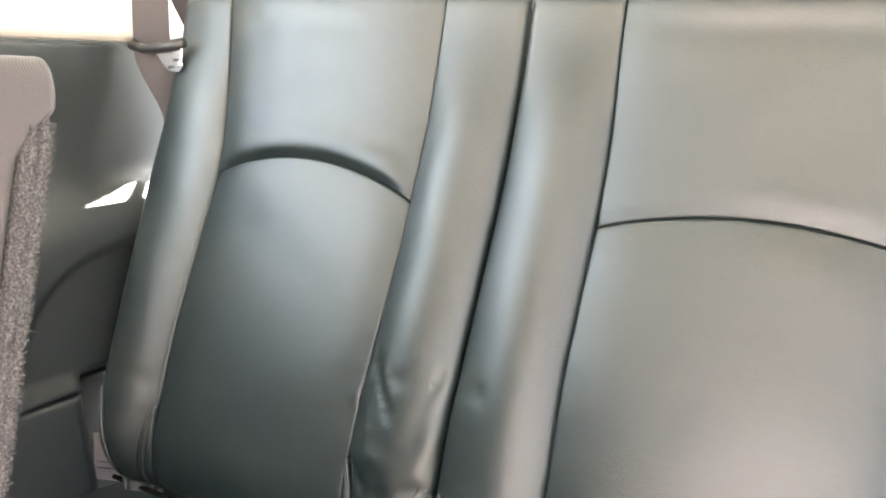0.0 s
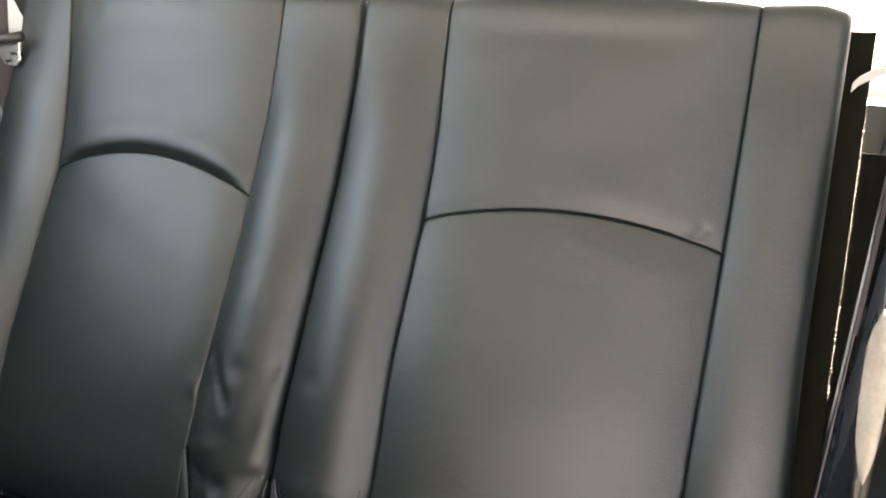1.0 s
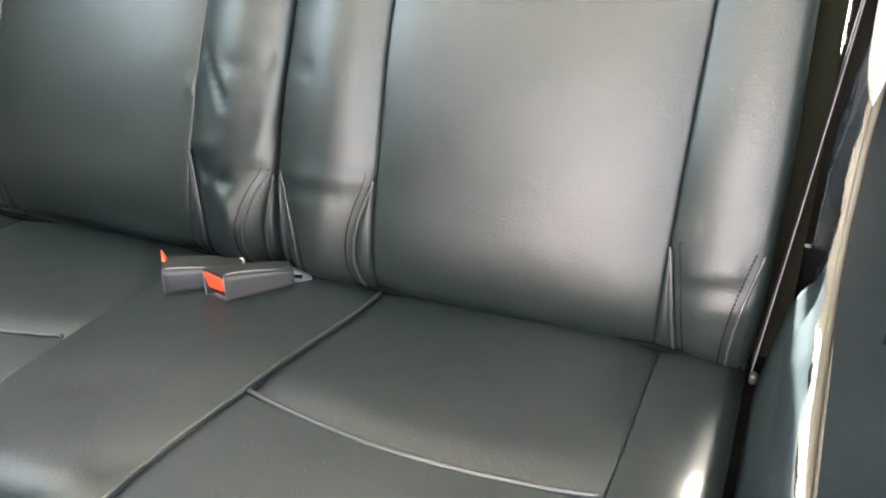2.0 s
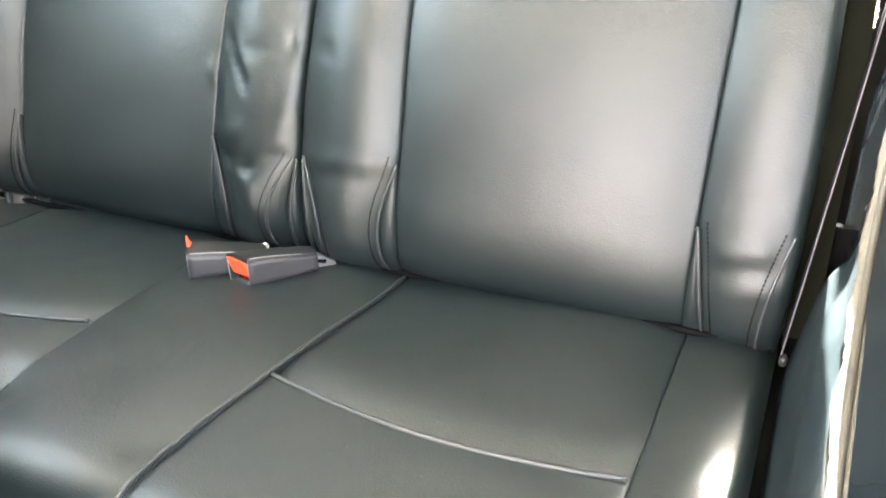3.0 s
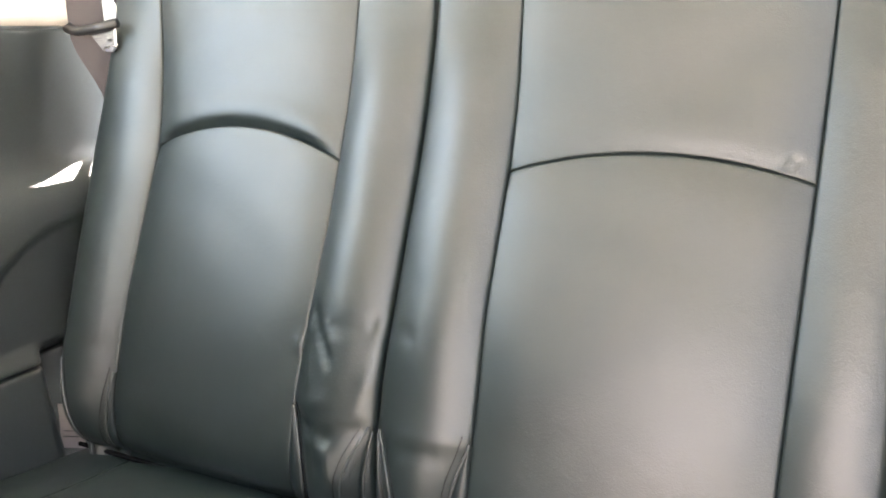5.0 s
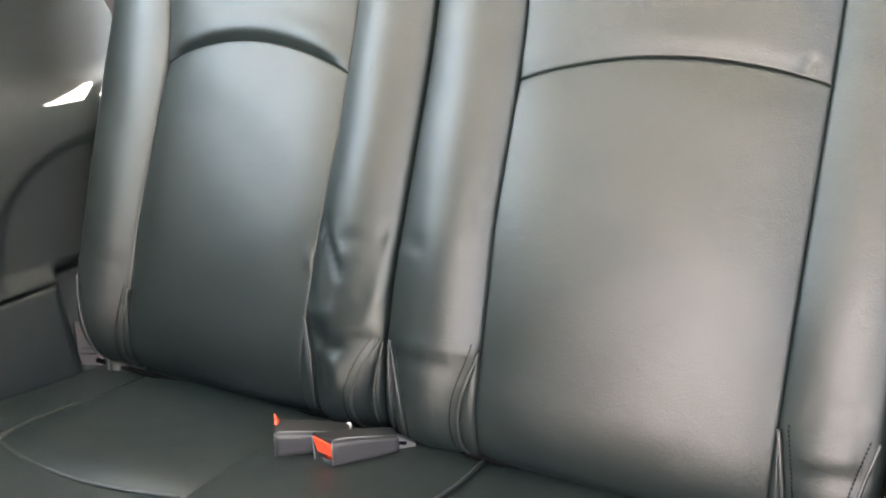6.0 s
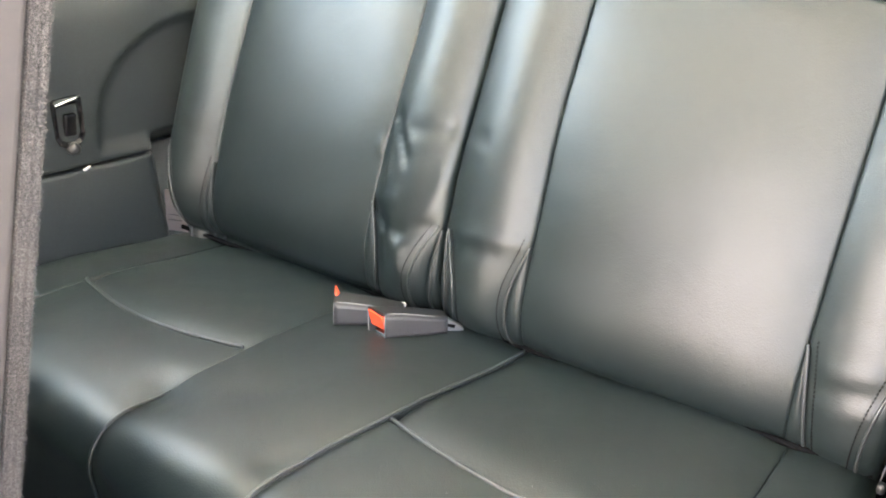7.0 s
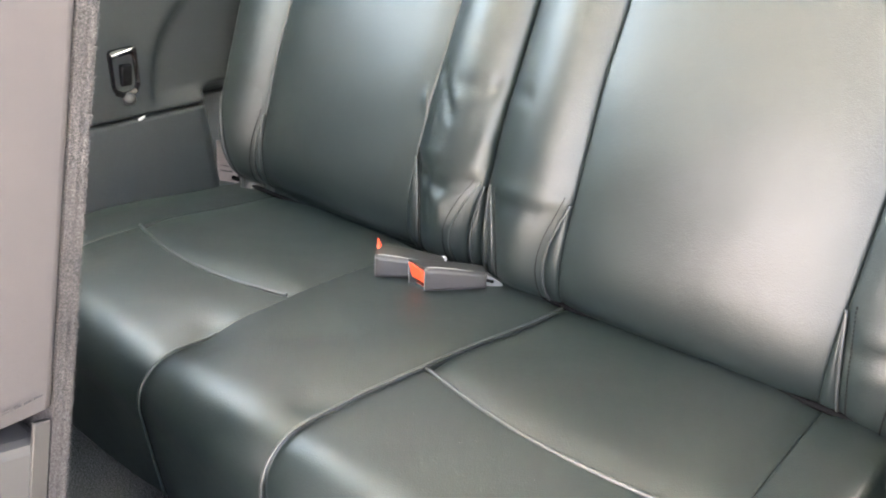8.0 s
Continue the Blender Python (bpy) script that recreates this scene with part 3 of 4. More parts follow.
wall_left = tagged(slab("wall_left", (-0.69, -2.2, -0.05), (-0.64, 0.95, 0.715), TRIM), "charcoal side of the car behind the trim", "wall", kind="structure")
left_panel("lower_trim", -0.01, 0.2665, wall_left, TRIM, "charcoal grained plastic lower trim")
left_panel("upper_trim", 0.2705, 0.722, wall_left, TRIM, "charcoal upper trim with a dished recess", 110)
slab("sill_trim", (-0.66, -0.95, 0.716), (-0.617, 0.40, 0.726), TRIM, parent=wall_left, bevel=0.003)
# pale pillar between the side window and the rear quarter window
y, z = np.meshgrid(np.linspace(0, 1, 90), np.linspace(0.727, 1.13, 30), indexing="ij")
lean = 0.30 * (z - 0.727)
ya, yb = -0.02 + lean * 0.9, 0.40 + lean * 0.2
yy = ya + (yb - ya) * y
pillar = grid("pillar_left", np.stack([-0.622 + 0.10 * (z - 0.727) + 0.006 * np.cos(math.pi * (y - 0.5)) + 0.009 * smooth((yy - 0.178 + 0.783 * (z - 0.732)) / 0.014), yy, z], -1), CREAM, None, skirt=(-0.035, 0, 0))
tube("window_seal", [(-0.604 + 0.05 * (z_ - 0.727), 0.362 - 0.77 * (z_ - 0.814), z_) for z_ in np.linspace(0.735, 1.05, 20)], 0.0028, PLASTIC, pillar, "black rubber window seal")
tagged(pillar, "cream plastic pillar trim beside the side window", "pillar", kind="structure")


def plate(name, outline, y0, y1, mat, label, parent=None):
    """A flat piece across the car: an outline in x and z between two y."""
    bm = bmesh.new()
    a, b = ([bm.verts.new((x_, y_, z_)) for x_, z_ in outline] for y_ in (y0, y1))
    bm.faces.new(a)
    bm.faces.new(b[::-1])
    for k in range(len(a)):
        bm.faces.new((a[k], b[k], b[(k + 1) % len(a)], a[(k + 1) % len(a)]))
    ob = part(name, bm, mat, parent, label if parent is not None else "")
    return ob if parent is not None else tagged(ob, label, name.split("_")[0], kind="structure")


# added sun mask for the left ledge's patch; its upper edge slants down outboard
quarter = plate("pillar_rear_left", [(-0.47, 1.13), (-0.69, 1.13), (-0.69, 0.76), (-0.592, 0.76), (-0.592, 0.820), (-0.577, 0.851), (-0.574, 0.866), (-0.47, 0.866)], 0.545, 0.555, CREAM, "added cream mask that shapes the sun patch")
plate("window_bar", [(-0.570, 0.811), (-0.594, 0.803), (-0.594, 0.793), (-0.570, 0.793)], 0.546, 0.554, PLASTIC, "thin added bar that splits the sun patch", quarter)
slab("pillar_post_left", (-0.574, 0.546, 0.783), (-0.47, 0.556, 0.864), CREAM, "added cream sun stop, inboard side of the opening")
slab("quarter_shelf", (-0.69, 0.545, 0.60), (-0.47, 0.575, 0.782), TRIM, "added charcoal sun stop under the opening", bevel=0.004)
slab("header_left", (-0.69, -2.2, 1.08), (-0.60, 0.55, 1.13), HEADLINER, "cream headliner edge over the side windows")
slab("wall_rear", (-0.69, 0.95, -0.05), (0.72, 1.0, 0.70), TRIM, "charcoal tailgate trim under the rear window")
slab("pillar_tailgate", (-0.69, 0.93, 0.70), (-0.50, 1.0, 1.035), CREAM, "cream corner trim beside the rear window")
slab("wall_front", (-0.70, -2.3, -0.05), (0.74, -2.2, 0.60), TRIM, "plain dark front of the cabin")

# right side: lining behind the seat, trim in front of the seal, open doorway behind the camera
wall_right = tagged(slab("wall_right", (0.70, -0.42, -0.05), (0.74, 0.95, 0.715), TRIM), "charcoal side of the car behind the trim", "wall", kind="structure")


def ledge_x(z):
    return np.interp(z, (-0.02, 0.13, 0.16, 0.240, 0.257, 0.270, 0.290, 0.35, 0.72), (0.5115, 0.5115, 0.5135, 0.527, 0.5345, 0.5435, 0.549, 0.556, 0.592))


y, z = np.meshgrid(np.linspace(-0.40, 0.03, 60), -0.01 + 0.30 * ease(50, 0.5), indexing="ij")
dip = np.interp(y, (-0.40, -0.22, -0.155, -0.09, 0.0), (-0.105, -0.034, -0.012, 0.0, 0.0))
grid("lower_trim", np.stack([ledge_x(z), y, np.minimum(z + dip * smooth((z - 0.10) / 0.12), np.interp(y, (-0.40, -0.30, -0.22, -0.155, -0.09, -0.03), (0.160, 0.200, 0.233, 0.2555, 0.281, 0.31)))], -1), TRIM_BLUE, wall_right, "slate grained plastic trim beside the cushion", skirt=(0.03, 0, 0))
# added black filler and upright keep the cushion's side gap as dark as shade
slab("gap_felt", (0.490, -0.42, 0.0), (0.545, 0.08, 0.125), DEEP, "black filler for the shade beside the cushion", wall_right)
slab("gap_felt", (0.490, 0.085, 0.0), (0.546, 0.093, 0.272), DEEP, "black upright added to hide sunlit floor behind the gap", wall_right)
y, z = np.meshgrid(np.linspace(0.032, 0.94, 60), -0.01 + 0.73 * ease(60, 0.5), indexing="ij")
grid("quarter_trim", np.stack([np.maximum(ledge_x(z), 0.545) + 0.01 * smooth((y - 0.1) / 0.5), y, z], -1), NAVY_GLOSS, wall_right, "glossy navy black quarter trim", skirt=(0.03, 0, 0))

SEAL = [(0.5530, 0.055, 0.725), (0.5535, 0.032, 0.640), (0.5550, 0.012, 0.560), (0.5560, 0.004, 0.472), (0.554, 0.004, 0.40), (0.553, -0.015, 0.345), (0.552, -0.048, 0.312), (0.5515, -0.09, 0.286), (0.551, -0.155, 0.261), (0.551, -0.22, 0.238), (0.553, -0.30, 0.205), (0.556, -0.40, 0.165)]


def seal_line(n):
    pts = np.array(SEAL)
    k = np.linspace(0, len(pts) - 1, n)
    raw = np.stack([np.interp(k, range(len(pts)), pts[:, c]) for c in range(3)], -1)
    for _ in range(3):
        raw[1:-1] = (raw[:-2] + 2 * raw[1:-1] + raw[2:]) / 4
    return raw


line = seal_line(120)
line = line[line[:, 2] < 0.50]
tube("seal", line + np.array([0.0055, -0.002, 0.002]), 0.0022, BEIGE_SEAL, wall_right, "thin outer lip of the seal", 8)
tube("seal", line, 0.0036, BEIGE_SEAL, wall_right, "beige edge seal, frayed", 10)
# torn inner strip, its width uneven along the seal
rag = np.random.default_rng(5)
wide = 0.0052 + 0.0012 * np.sin(np.arange(len(line)) * 0.45) + rag.uniform(-0.0007, 0.0007, len(line))
inner = line[:, None] + np.array([-0.0020, -0.001, 0.0020]) - np.stack([np.linspace(0, 1, 8)[None] * wide[:, None], 0 * wide[:, None] + 0 * np.linspace(0, 1, 8), 0.5 * np.linspace(0, 1, 8)[None] ** 2 * wide[:, None]], -1)
grid("seal_strip", inner, BEIGE_TORN, wall_right, "pale torn strip along the seal", skirt=(0, 0.002, -0.003))
fuzz("seal_edge", line + np.array([-0.0066, -0.002, 0.0]), (-1, -0.5, 0.2), 160, 0.0014, BEIGE_SEAL, wall_right, 21)
line = seal_line(60)
k = ease(40)[None, :, None]
near = line[:, None] + np.array([0.0022, -0.0015, 0.0])
low_y = np.minimum(line[:, 1], 0.0) - 0.42 * np.clip((0.02 + line[:, 1] + 0.42) / 0.44, 0, 1) ** 0.5
upper = smooth((line[:, 2] - 0.28) / 0.18)
far = np.stack([0.70 + 0 * line[:, 0], low_y + (line[:, 1] - 0.19 - low_y) * upper, line[:, 2] + 0.03], -1)[:, None]
bow = np.sin(math.pi * k) * np.array([-0.012, 0.0, 0.0]) + np.maximum(line[:, 2] - 0.43, 0)[:, None, None] * k ** 0.6 * np.array([0.45, 0.0, 0.0])
# pale sheet in the outline of the sunlit patch beside the seal
j, zz = np.meshgrid(np.linspace(0, 1, 14), np.linspace(0.436, 0.563, 30), indexing="ij")
xl = np.interp(zz, (0.436, 0.46, 0.50, 0.545, 0.563), (0.549, 0.5425, 0.540, 0.5395, 0.546))
xr = np.interp(zz, (0.436, 0.456, 0.492, 0.535, 0.563), (0.551, 0.556, 0.557, 0.558, 0.547))
for _ in range(6):
    for side_ in (xl, xr):
        side_[:, 1:-1] = (side_[:, :-2] + 2 * side_[:, 1:-1] + side_[:, 2:]) / 4
grid("seal_sun_patch", np.stack([xl + (xr - xl) * j, -0.004 - 0.012 * j - 0.004 * np.sin(math.pi * j), zz], -1), BEIGE_SUNLIT, wall_right, "pale sheet for the sunlit patch by the seal", skirt=(0.003, 0.02, 0))
grid("door_trim", near + (far - near) * k + bow, DOOR_TRIM, wall_right, "slate grained plastic trim of the door opening", skirt=(0.03, 0.01, 0))
slab("sill_right", (0.70, -2.2, -0.05), (0.74, -0.42, 0.02), TRIM, "dark door sill of the open doorway")
slab("header_right", (0.62, -2.2, 1.08), (0.72, 0.55, 1.13), HEADLINER, "cream headliner edge over the doorway")
slab("pillar_right", (0.62, 0.02, 0.715), (0.70, 0.30, 1.08), CREAM, "cream plastic pillar trim over the side wall", bevel=0.01)

# unseen panel, added to end the sun patch on the right trim shelf
slab("luggage_panel", (0.530, 0.50, 0.0), (0.698, 0.512, 0.645), DEEP, "added black sun stop behind the right backrest")

# ---- third-row seat ----
backrest(1, "black leather backrest with curved seam, fuzzy carpet rim coloured as sunlit")
backrest(-1, "black leather backrest with creased bolster beside the middle gap")
bench_cushion()


def headrest(m, x0, x1):
    mid = (x0 + x1) / 2
    base = on_back(np.float64(mid), np.float64(0.64), np.float64(-0.045))
    top = thing("headrest", base, "black leather headrest with pale double stitching at one seam", "headrest", "third-row headrests")
    cap = 0.034

    def pad(name, a0, a1, round0, round1):
        n = 40
        u, v = np.meshgrid(np.linspace(0, 1, n), np.linspace(0, 2 * math.pi, 48), indexing="ij")
        a = a0 + (a1 - a0) * u
        shrink = 1 - round0 * (1 - np.sqrt(1 - 0.99 * (1 - u) ** 3.2)) - round1 * (1 - np.sqrt(1 - 0.99 * u ** 3.2)) - 0.03 * np.exp(-u * (a1 - a0) / 0.004) - 0.03 * np.exp(-(1 - u) * (a1 - a0) / 0.004)
        c, s_ = np.cos(v), np.sin(v)
        ex = 0.55
        ds = 0.050 * np.sign(c) * np.abs(c) ** ex * shrink
        ss = 0.088 * np.sign(s_) * np.abs(s_) ** ex * shrink
        pts = on_back(a, 0.757 + ss, -0.030 + ds)
        verts = list(pts.reshape(-1, 3))
        nv = pts.shape[1]
        faces = [(i * nv + j, (i + 1) * nv + j, (i + 1) * nv + j + 1, i * nv + j + 1) for i in range(n - 1) for j in range(nv - 1)]
        faces += [tuple(range(nv - 1)), tuple((n - 1) * nv + j for j in range(nv - 1))]
        link_mesh(name, verts, faces, LEATHER, top)

    pad("centre_pad", x0 + cap, x1 - cap, 0, 0)
    pad("side_cap", x0, x0 + cap, 1, 0)
    pad("side_cap", x1 - cap, x1, 0, 1)
    v = np.linspace(-1.35, 1.35, 30)
    for a in (x1 - cap - 0.005, x1 - cap + 0.005):
        c, s_ = np.cos(v), np.sin(v)
        pts = on_back(a + 0 * v, 0.757 + 0.088 * np.sign(s_) * np.abs(s_) ** 0.55, -0.030 + 0.0505 * c**0.55)
        stitches("stitching", pts, CREAM_THREAD, top, 0.006, 0.004, 0.0007, "cream stitching")
    for a in (mid - 0.055, mid + 0.055):
        tube("post", on_back(np.array([a, a]), np.array([0.60, 0.70]), np.array([-0.045, -0.045])), 0.006, STEEL, top, "steel post")
    return top


headrest(1, 0.152, 0.360)
headrest(-1, -0.412, -0.182)


# ---- buckles on the cushion ----
def buckle(at, turn, peak, slant, scale, label):
    top = thing("belt_buckle", at, label, "belt buckle", "belt buckles on the bench")
    m = pose(*at, 0, 0, turn) @ Matrix.Diagonal((*scale, 1))
    length = 0.078

    def at_mouth(x, y, z):
        """The mouth is cut at a slant across the body."""
        return m @ Vector((x - slant * y * float(smooth((0.030 - x) / 0.060)), y, z))

    # hollow tapering body; it points along local -x
    bm = bmesh.new()
    steps = 14
    rings = []

    def ring(x, w, h, lift, r=0.003):
        out = []
        for cx, cz, a0 in ((w / 2 - r, lift + h - r, 0), (-w / 2 + r, lift + h - r, 90), (-w / 2 + r, lift + r, 180), (w / 2 - r, lift + r, 270)):
            for k in range(4):
                a = radians(a0 + 30 * k)
                out.append(bm.verts.new(at_mouth(x, cx + r * math.cos(a), cz + r * math.sin(a))))
        rings.append(out)

    ring(-length / 2 + 0.016, 0.022, 0.021, 0.004, 0.002)
    ring(-length / 2, 0.025, 0.027, 0.0015, 0.002)
    for i in range(steps + 1):
        f = i / steps
        ring(-length / 2 + length * f, 0.029 - 0.007 * f * f, 0.033 - 0.012 * f**1.4, 0.0)
    for a, b in zip(rings, rings[1:]):
        for k in range(16):
            bm.faces.new((a[k], a[(k + 1) % 16], b[(k + 1) % 16], b[k]))
    bm.faces.new(rings[0])
    bm.faces.new(rings[-1])
    part("body", bm, BUCKLE, top, "matt charcoal plastic body")
    # side overlay, its lighter colour stands for the reflection on that side
    f = np.linspace(0.0, 1.0, 15)
    k = np.linspace(0, 1, 6)[:, None]
    x, w, h = -length / 2 + length * f, 0.029 - 0.007 * f * f, 0.033 - 0.012 * f**1.4
    zz = 0.0028 + (h[None] - 0.0060) * k
    cheek = np.array([[at_mouth(float(x[b]), float(-w[b] / 2 - 0.0004), float(zz[a, b])) for b in range(15)] for a in range(6)])
    grid("side_sheen", cheek, CHEEK_SHEEN, top, "mauve-grey overlay for the sheen on the buckle's side", skirt=tuple(m.to_3x3() @ Vector((0, 0.001, 0))))
    # press button in the mouth: a slanted wedge
    bm = bmesh.new()
    tip = 0.0032 if peak else 0.0
    vs = [bm.verts.new(at_mouth(*c)) for c in ((-0.0415 + tip, -0.0105 + 2 * tip, 0.0285 - 0.25 * peak), (-0.0415 + tip, 0.0110, 0.0305 + peak), (-0.037, 0.0110, 0.0120 - 0.4 * peak), (-0.037, -0.0105, 0.0120 - 0.4 * peak), (-0.034, -0.0105 + 2 * tip, 0.0275 - 0.25 * peak), (-0.034 - tip, 0.0110, 0.0295 + peak), (-0.024, 0.0110, 0.0100), (-0.024, -0.0105, 0.0100))]
    for f in ((0, 1, 2, 3), (4, 7, 6, 5), (0, 4, 5, 1), (3, 2, 6, 7), (0, 3, 7, 4), (1, 5, 6, 2)):
        bm.faces.new([vs[i] for i in f])
    bmesh.ops.bevel(bm, geom=list(bm.edges), offset=0.0005, segments=2, affect="EDGES")
    part("button", bm, RED, top, "orange-red press button")
    bm = bmesh.new()
    bmesh.ops.create_cube(bm, size=1, matrix=m @ pose(-0.0325, 0, 0.0062, 0, 0, 90 - math.degrees(math.atan2(1, slant))) @ Matrix.Diagonal((0.008, 0.017, 0.003, 1)))
    part("latch_tongue", bm, STEEL, top, "steel slot plate")
    bm = bmesh.new()
    tube_bm(bm, [at_mouth(-0.036 + 0.07 * f, -0.0125 + 0.003 * f * f, 0.0328 - 0.012 * f**1.4) for f in np.linspace(0, 1, 12)], 0.0007, 6)
    part("edge_line", bm, PALE_EDGE, top, "pale upper edge line", smooth=True)
    # plated bracket that runs into the seat gap
    bm = bmesh.new()
    prev = None
    for x, low, high, w in ((0.034, 0.003, 0.0165, 0.0070), (0.042, 0.002, 0.0150, 0.0070), (0.050, 0.0005, 0.0095, 0.0060), (0.060, -0.002, 0.003, 0.0045)):
        row = [bm.verts.new(m @ Vector((x, a, b))) for a, b in ((-w, low), (w, low), (w, high), (-w, high))]
        if prev:
            for k in range(4):
                bm.faces.new((prev[k], prev[(k + 1) % 4], row[(k + 1) % 4], row[k]))
        else:
            bm.faces.new(row)
        prev = row
    bm.faces.new(prev)
    bmesh.ops.bevel(bm, geom=list(bm.edges), offset=0.001, segments=2, affect="EDGES")
    bracket = part("bracket", bm, ZINC, top, "pale plated steel bracket")
    bm = bmesh.new()
    bmesh.ops.create_cube(bm, size=1, matrix=m @ pose(0.0440, -0.0068, 0.0085, 0, 18, 0) @ Matrix.Diagonal((0.009, 0.0012, 0.0040, 1)))
    part("slot", bm, GLOSS, bracket)
    bm = bmesh.new()
    lower = [(-0.0392, -0.0135, 0.002), (-0.0392, 0.0125, 0.002), (-0.0392, 0.0135, 0.030)]
    tube_bm(bm, [at_mouth(*q) for q in lower], 0.0007, 6)
    tube_bm(bm, [at_mouth(*q) for q in ((-0.0392, -0.0138, 0.002), (-0.0392, -0.0138, 0.031))], 0.0006, 6)
    part("mouth_edge", bm, PALE_EDGE, top, "pale mouth edge line", smooth=True)
    return top


buckle((0.0060, -0.0290, SEAT_Z + 0.0060), 52, 0.0, 0.50, (1.06, 0.92, 1.06), "black belt buckle with orange-red button lying on the bench")
rear = buckle((-0.052, -0.0370, SEAT_Z + 0.0060), 40, 0.013, 0.0, (1.06, 1.10, 0.98), "black belt buckle with upright orange-red button, partly hidden")
bm = bmesh.new()
bmesh.ops.create_uvsphere(bm, u_segments=12, v_segments=8, radius=0.0042, matrix=Matrix.Translation((-0.0270, -0.0040, 0.1835)))
part("bracket_knob", bm, PALE_PLASTIC, rear, "small white plastic knob", smooth=True)


# ---- belts ----
def strip(name, line, across, thick, mat, parent, label=""):
    """A strap: line of points, one vector across, thickness along the normal."""
    bm = bmesh.new()
    line = [Vector(p) for p in line]
    prev = None
    for i, p in enumerate(line):
        half = Vector(across(p) if callable(across) else across) / 2
        d = (line[min(i + 1, len(line) - 1)] - line[max(i - 1, 0)]).normalized()
        nrm = d.cross(half).normalized() * thick / 2
        row = [bm.verts.new(p + half * a + nrm * b) for a, b in ((-1, -1), (-0.94, -1.6), (0.94, -1.6), (1, -1), (1, 1), (0.94, 1.6), (-0.94, 1.6), (-1, 1))]
        if prev:
            for k in range(8):
                bm.faces.new((prev[k], prev[(k + 1) % 8], row[(k + 1) % 8], row[k]))
        else:
            bm.faces.new(row)
        prev = row
    bm.faces.new(prev)
    return part(name, bm, mat, parent, label)


belt = thing("seat_belt", (-0.57, 0.19, 0.30), "plum-grey seat belt hanging down beside the backrest", "seat belt", "third-row belts")
strip("webbing", [(-0.592 + 0.031 * float(smooth((f - 0.23) / 0.20)), 0.186 + 0.025 * float(smooth((f - 0.23) / 0.20)), 0.845 - 0.565 * f) for f in np.linspace(0, 1, 50)], (0.038, 0.032, 0), 0.0014, WEBBING, belt)
strip("return_webbing", [(-0.588 + 0.075 * f, 0.215 + 0.095 * f, 0.845 - 0.25 * f) for f in np.linspace(0, 1, 16)], (0.038, 0.030, 0.010), 0.0014, WEBBING, belt, "shaded return run of the strap")
guide = tube("guide", [(-0.612, 0.178, 0.722), (-0.605, 0.163, 0.718), (-0.570, 0.153, 0.714), (-0.530, 0.153, 0.718), (-0.500, 0.160, 0.724)], 0.0068, BUCKLE, belt, "dark grey plastic belt guide")
bm = bmesh.new()
tongue = [(-0.559, 0.710), (-0.505, 0.720), (-0.507, 0.692), (-0.514, 0.685), (-0.534, 0.686), (-0.541, 0.697)]
lo = [bm.verts.new((x, 0.160, zz_)) for x, zz_ in tongue]
hi = [bm.verts.new((x, 0.164, zz_)) for x, zz_ in tongue]
bm.faces.new(lo)
bm.faces.new(hi[::-1])
for k in range(6):
    bm.faces.new((lo[k], hi[k], hi[(k + 1) % 6], lo[(k + 1) % 6]))
bmesh.ops.bevel(bm, geom=list(bm.edges), offset=0.0012, segments=2, affect="EDGES")
buckle_tongue = part("tongue", bm, STEEL, belt, "bright steel belt tongue")
block("slot", (0.010, 0.002, 0.003), (-0.525, 0.1595, 0.691), GLOSS, buckle_tongue, bevel=0)
block("slot", (0.008, 0.002, 0.003), (-0.516, 0.1595, 0.701), GLOSS, buckle_tongue, bevel=0)
anchor = block("anchor", (0.040, 0.068, 0.042), (-0.604, 0.176, 0.852), CREAM, belt, "cream upper anchor cover", bevel=0.014, turn=(0, 0, 35), segments=4)
block("slot", (0.006, 0.050, 0.007), (-0.586, 0.178, 0.834), PLASTIC, anchor, "black slot of the cover", bevel=0.002, turn=(0, 0, -50))

belt.location += Vector((0.012, 0.011, 0.003))

belt2 = thing("seat_belt", (0.51, 0.01, 0.16), "navy seat belt running down beside the backrest", "seat belt", "third-row belts")
strip("webbing", [(0.5296 + 0.020 * f * f - 0.026 * (1 - f) ** 2, 0.02 + 0.17 * f, 0.165 + 0.50 * f) for f in np.linspace(0, 1, 24)], lambda p: Vector((0.001, 0.046, -0.012)) * (0.12 + 0.88 * float(smooth((p.z - 0.16) / 0.07))), 0.0013, WEBBING_NAVY, belt2)
tube("edge_binding", [(0.5298 + 0.020 * f * f - 0.026 * (1 - f) ** 2, -0.0035 + 0.17 * f, 0.171 + 0.50 * f) for f in np.linspace(0, 1, 24)], 0.0006, PALE_BINDING, belt2, "frayed plum-grey edge")
strip("rolled_edge", [(0.5305 + 0.020 * f * f - 0.026 * (1 - f) ** 2, -0.006 + 0.17 * f, 0.171 + 0.50 * f) for f in np.linspace(0.66, 1.08, 16)], (0.0034, -0.001, 0.0), 0.0012, WEBBING, belt2, "frayed rolled edge of the strap")
block("anchor_bolt", (0.007, 0.010, 0.010), (0.506, -0.002, 0.164), PLASTIC, belt2, "dark anchor bolt", bevel=0.003)
strip("loop", [(0.5075, 0.200, 0.7065), (0.512, 0.198, 0.7125), (0.530, 0.200, 0.7235), (0.546, 0.210, 0.732), (0.562, 0.225, 0.739)], (0.0, 0.002, -0.008), 0.0015, PALE_PLASTIC, belt2, "pale strap end")

belt2.location += Vector((0.003, 0.0, 0.015))

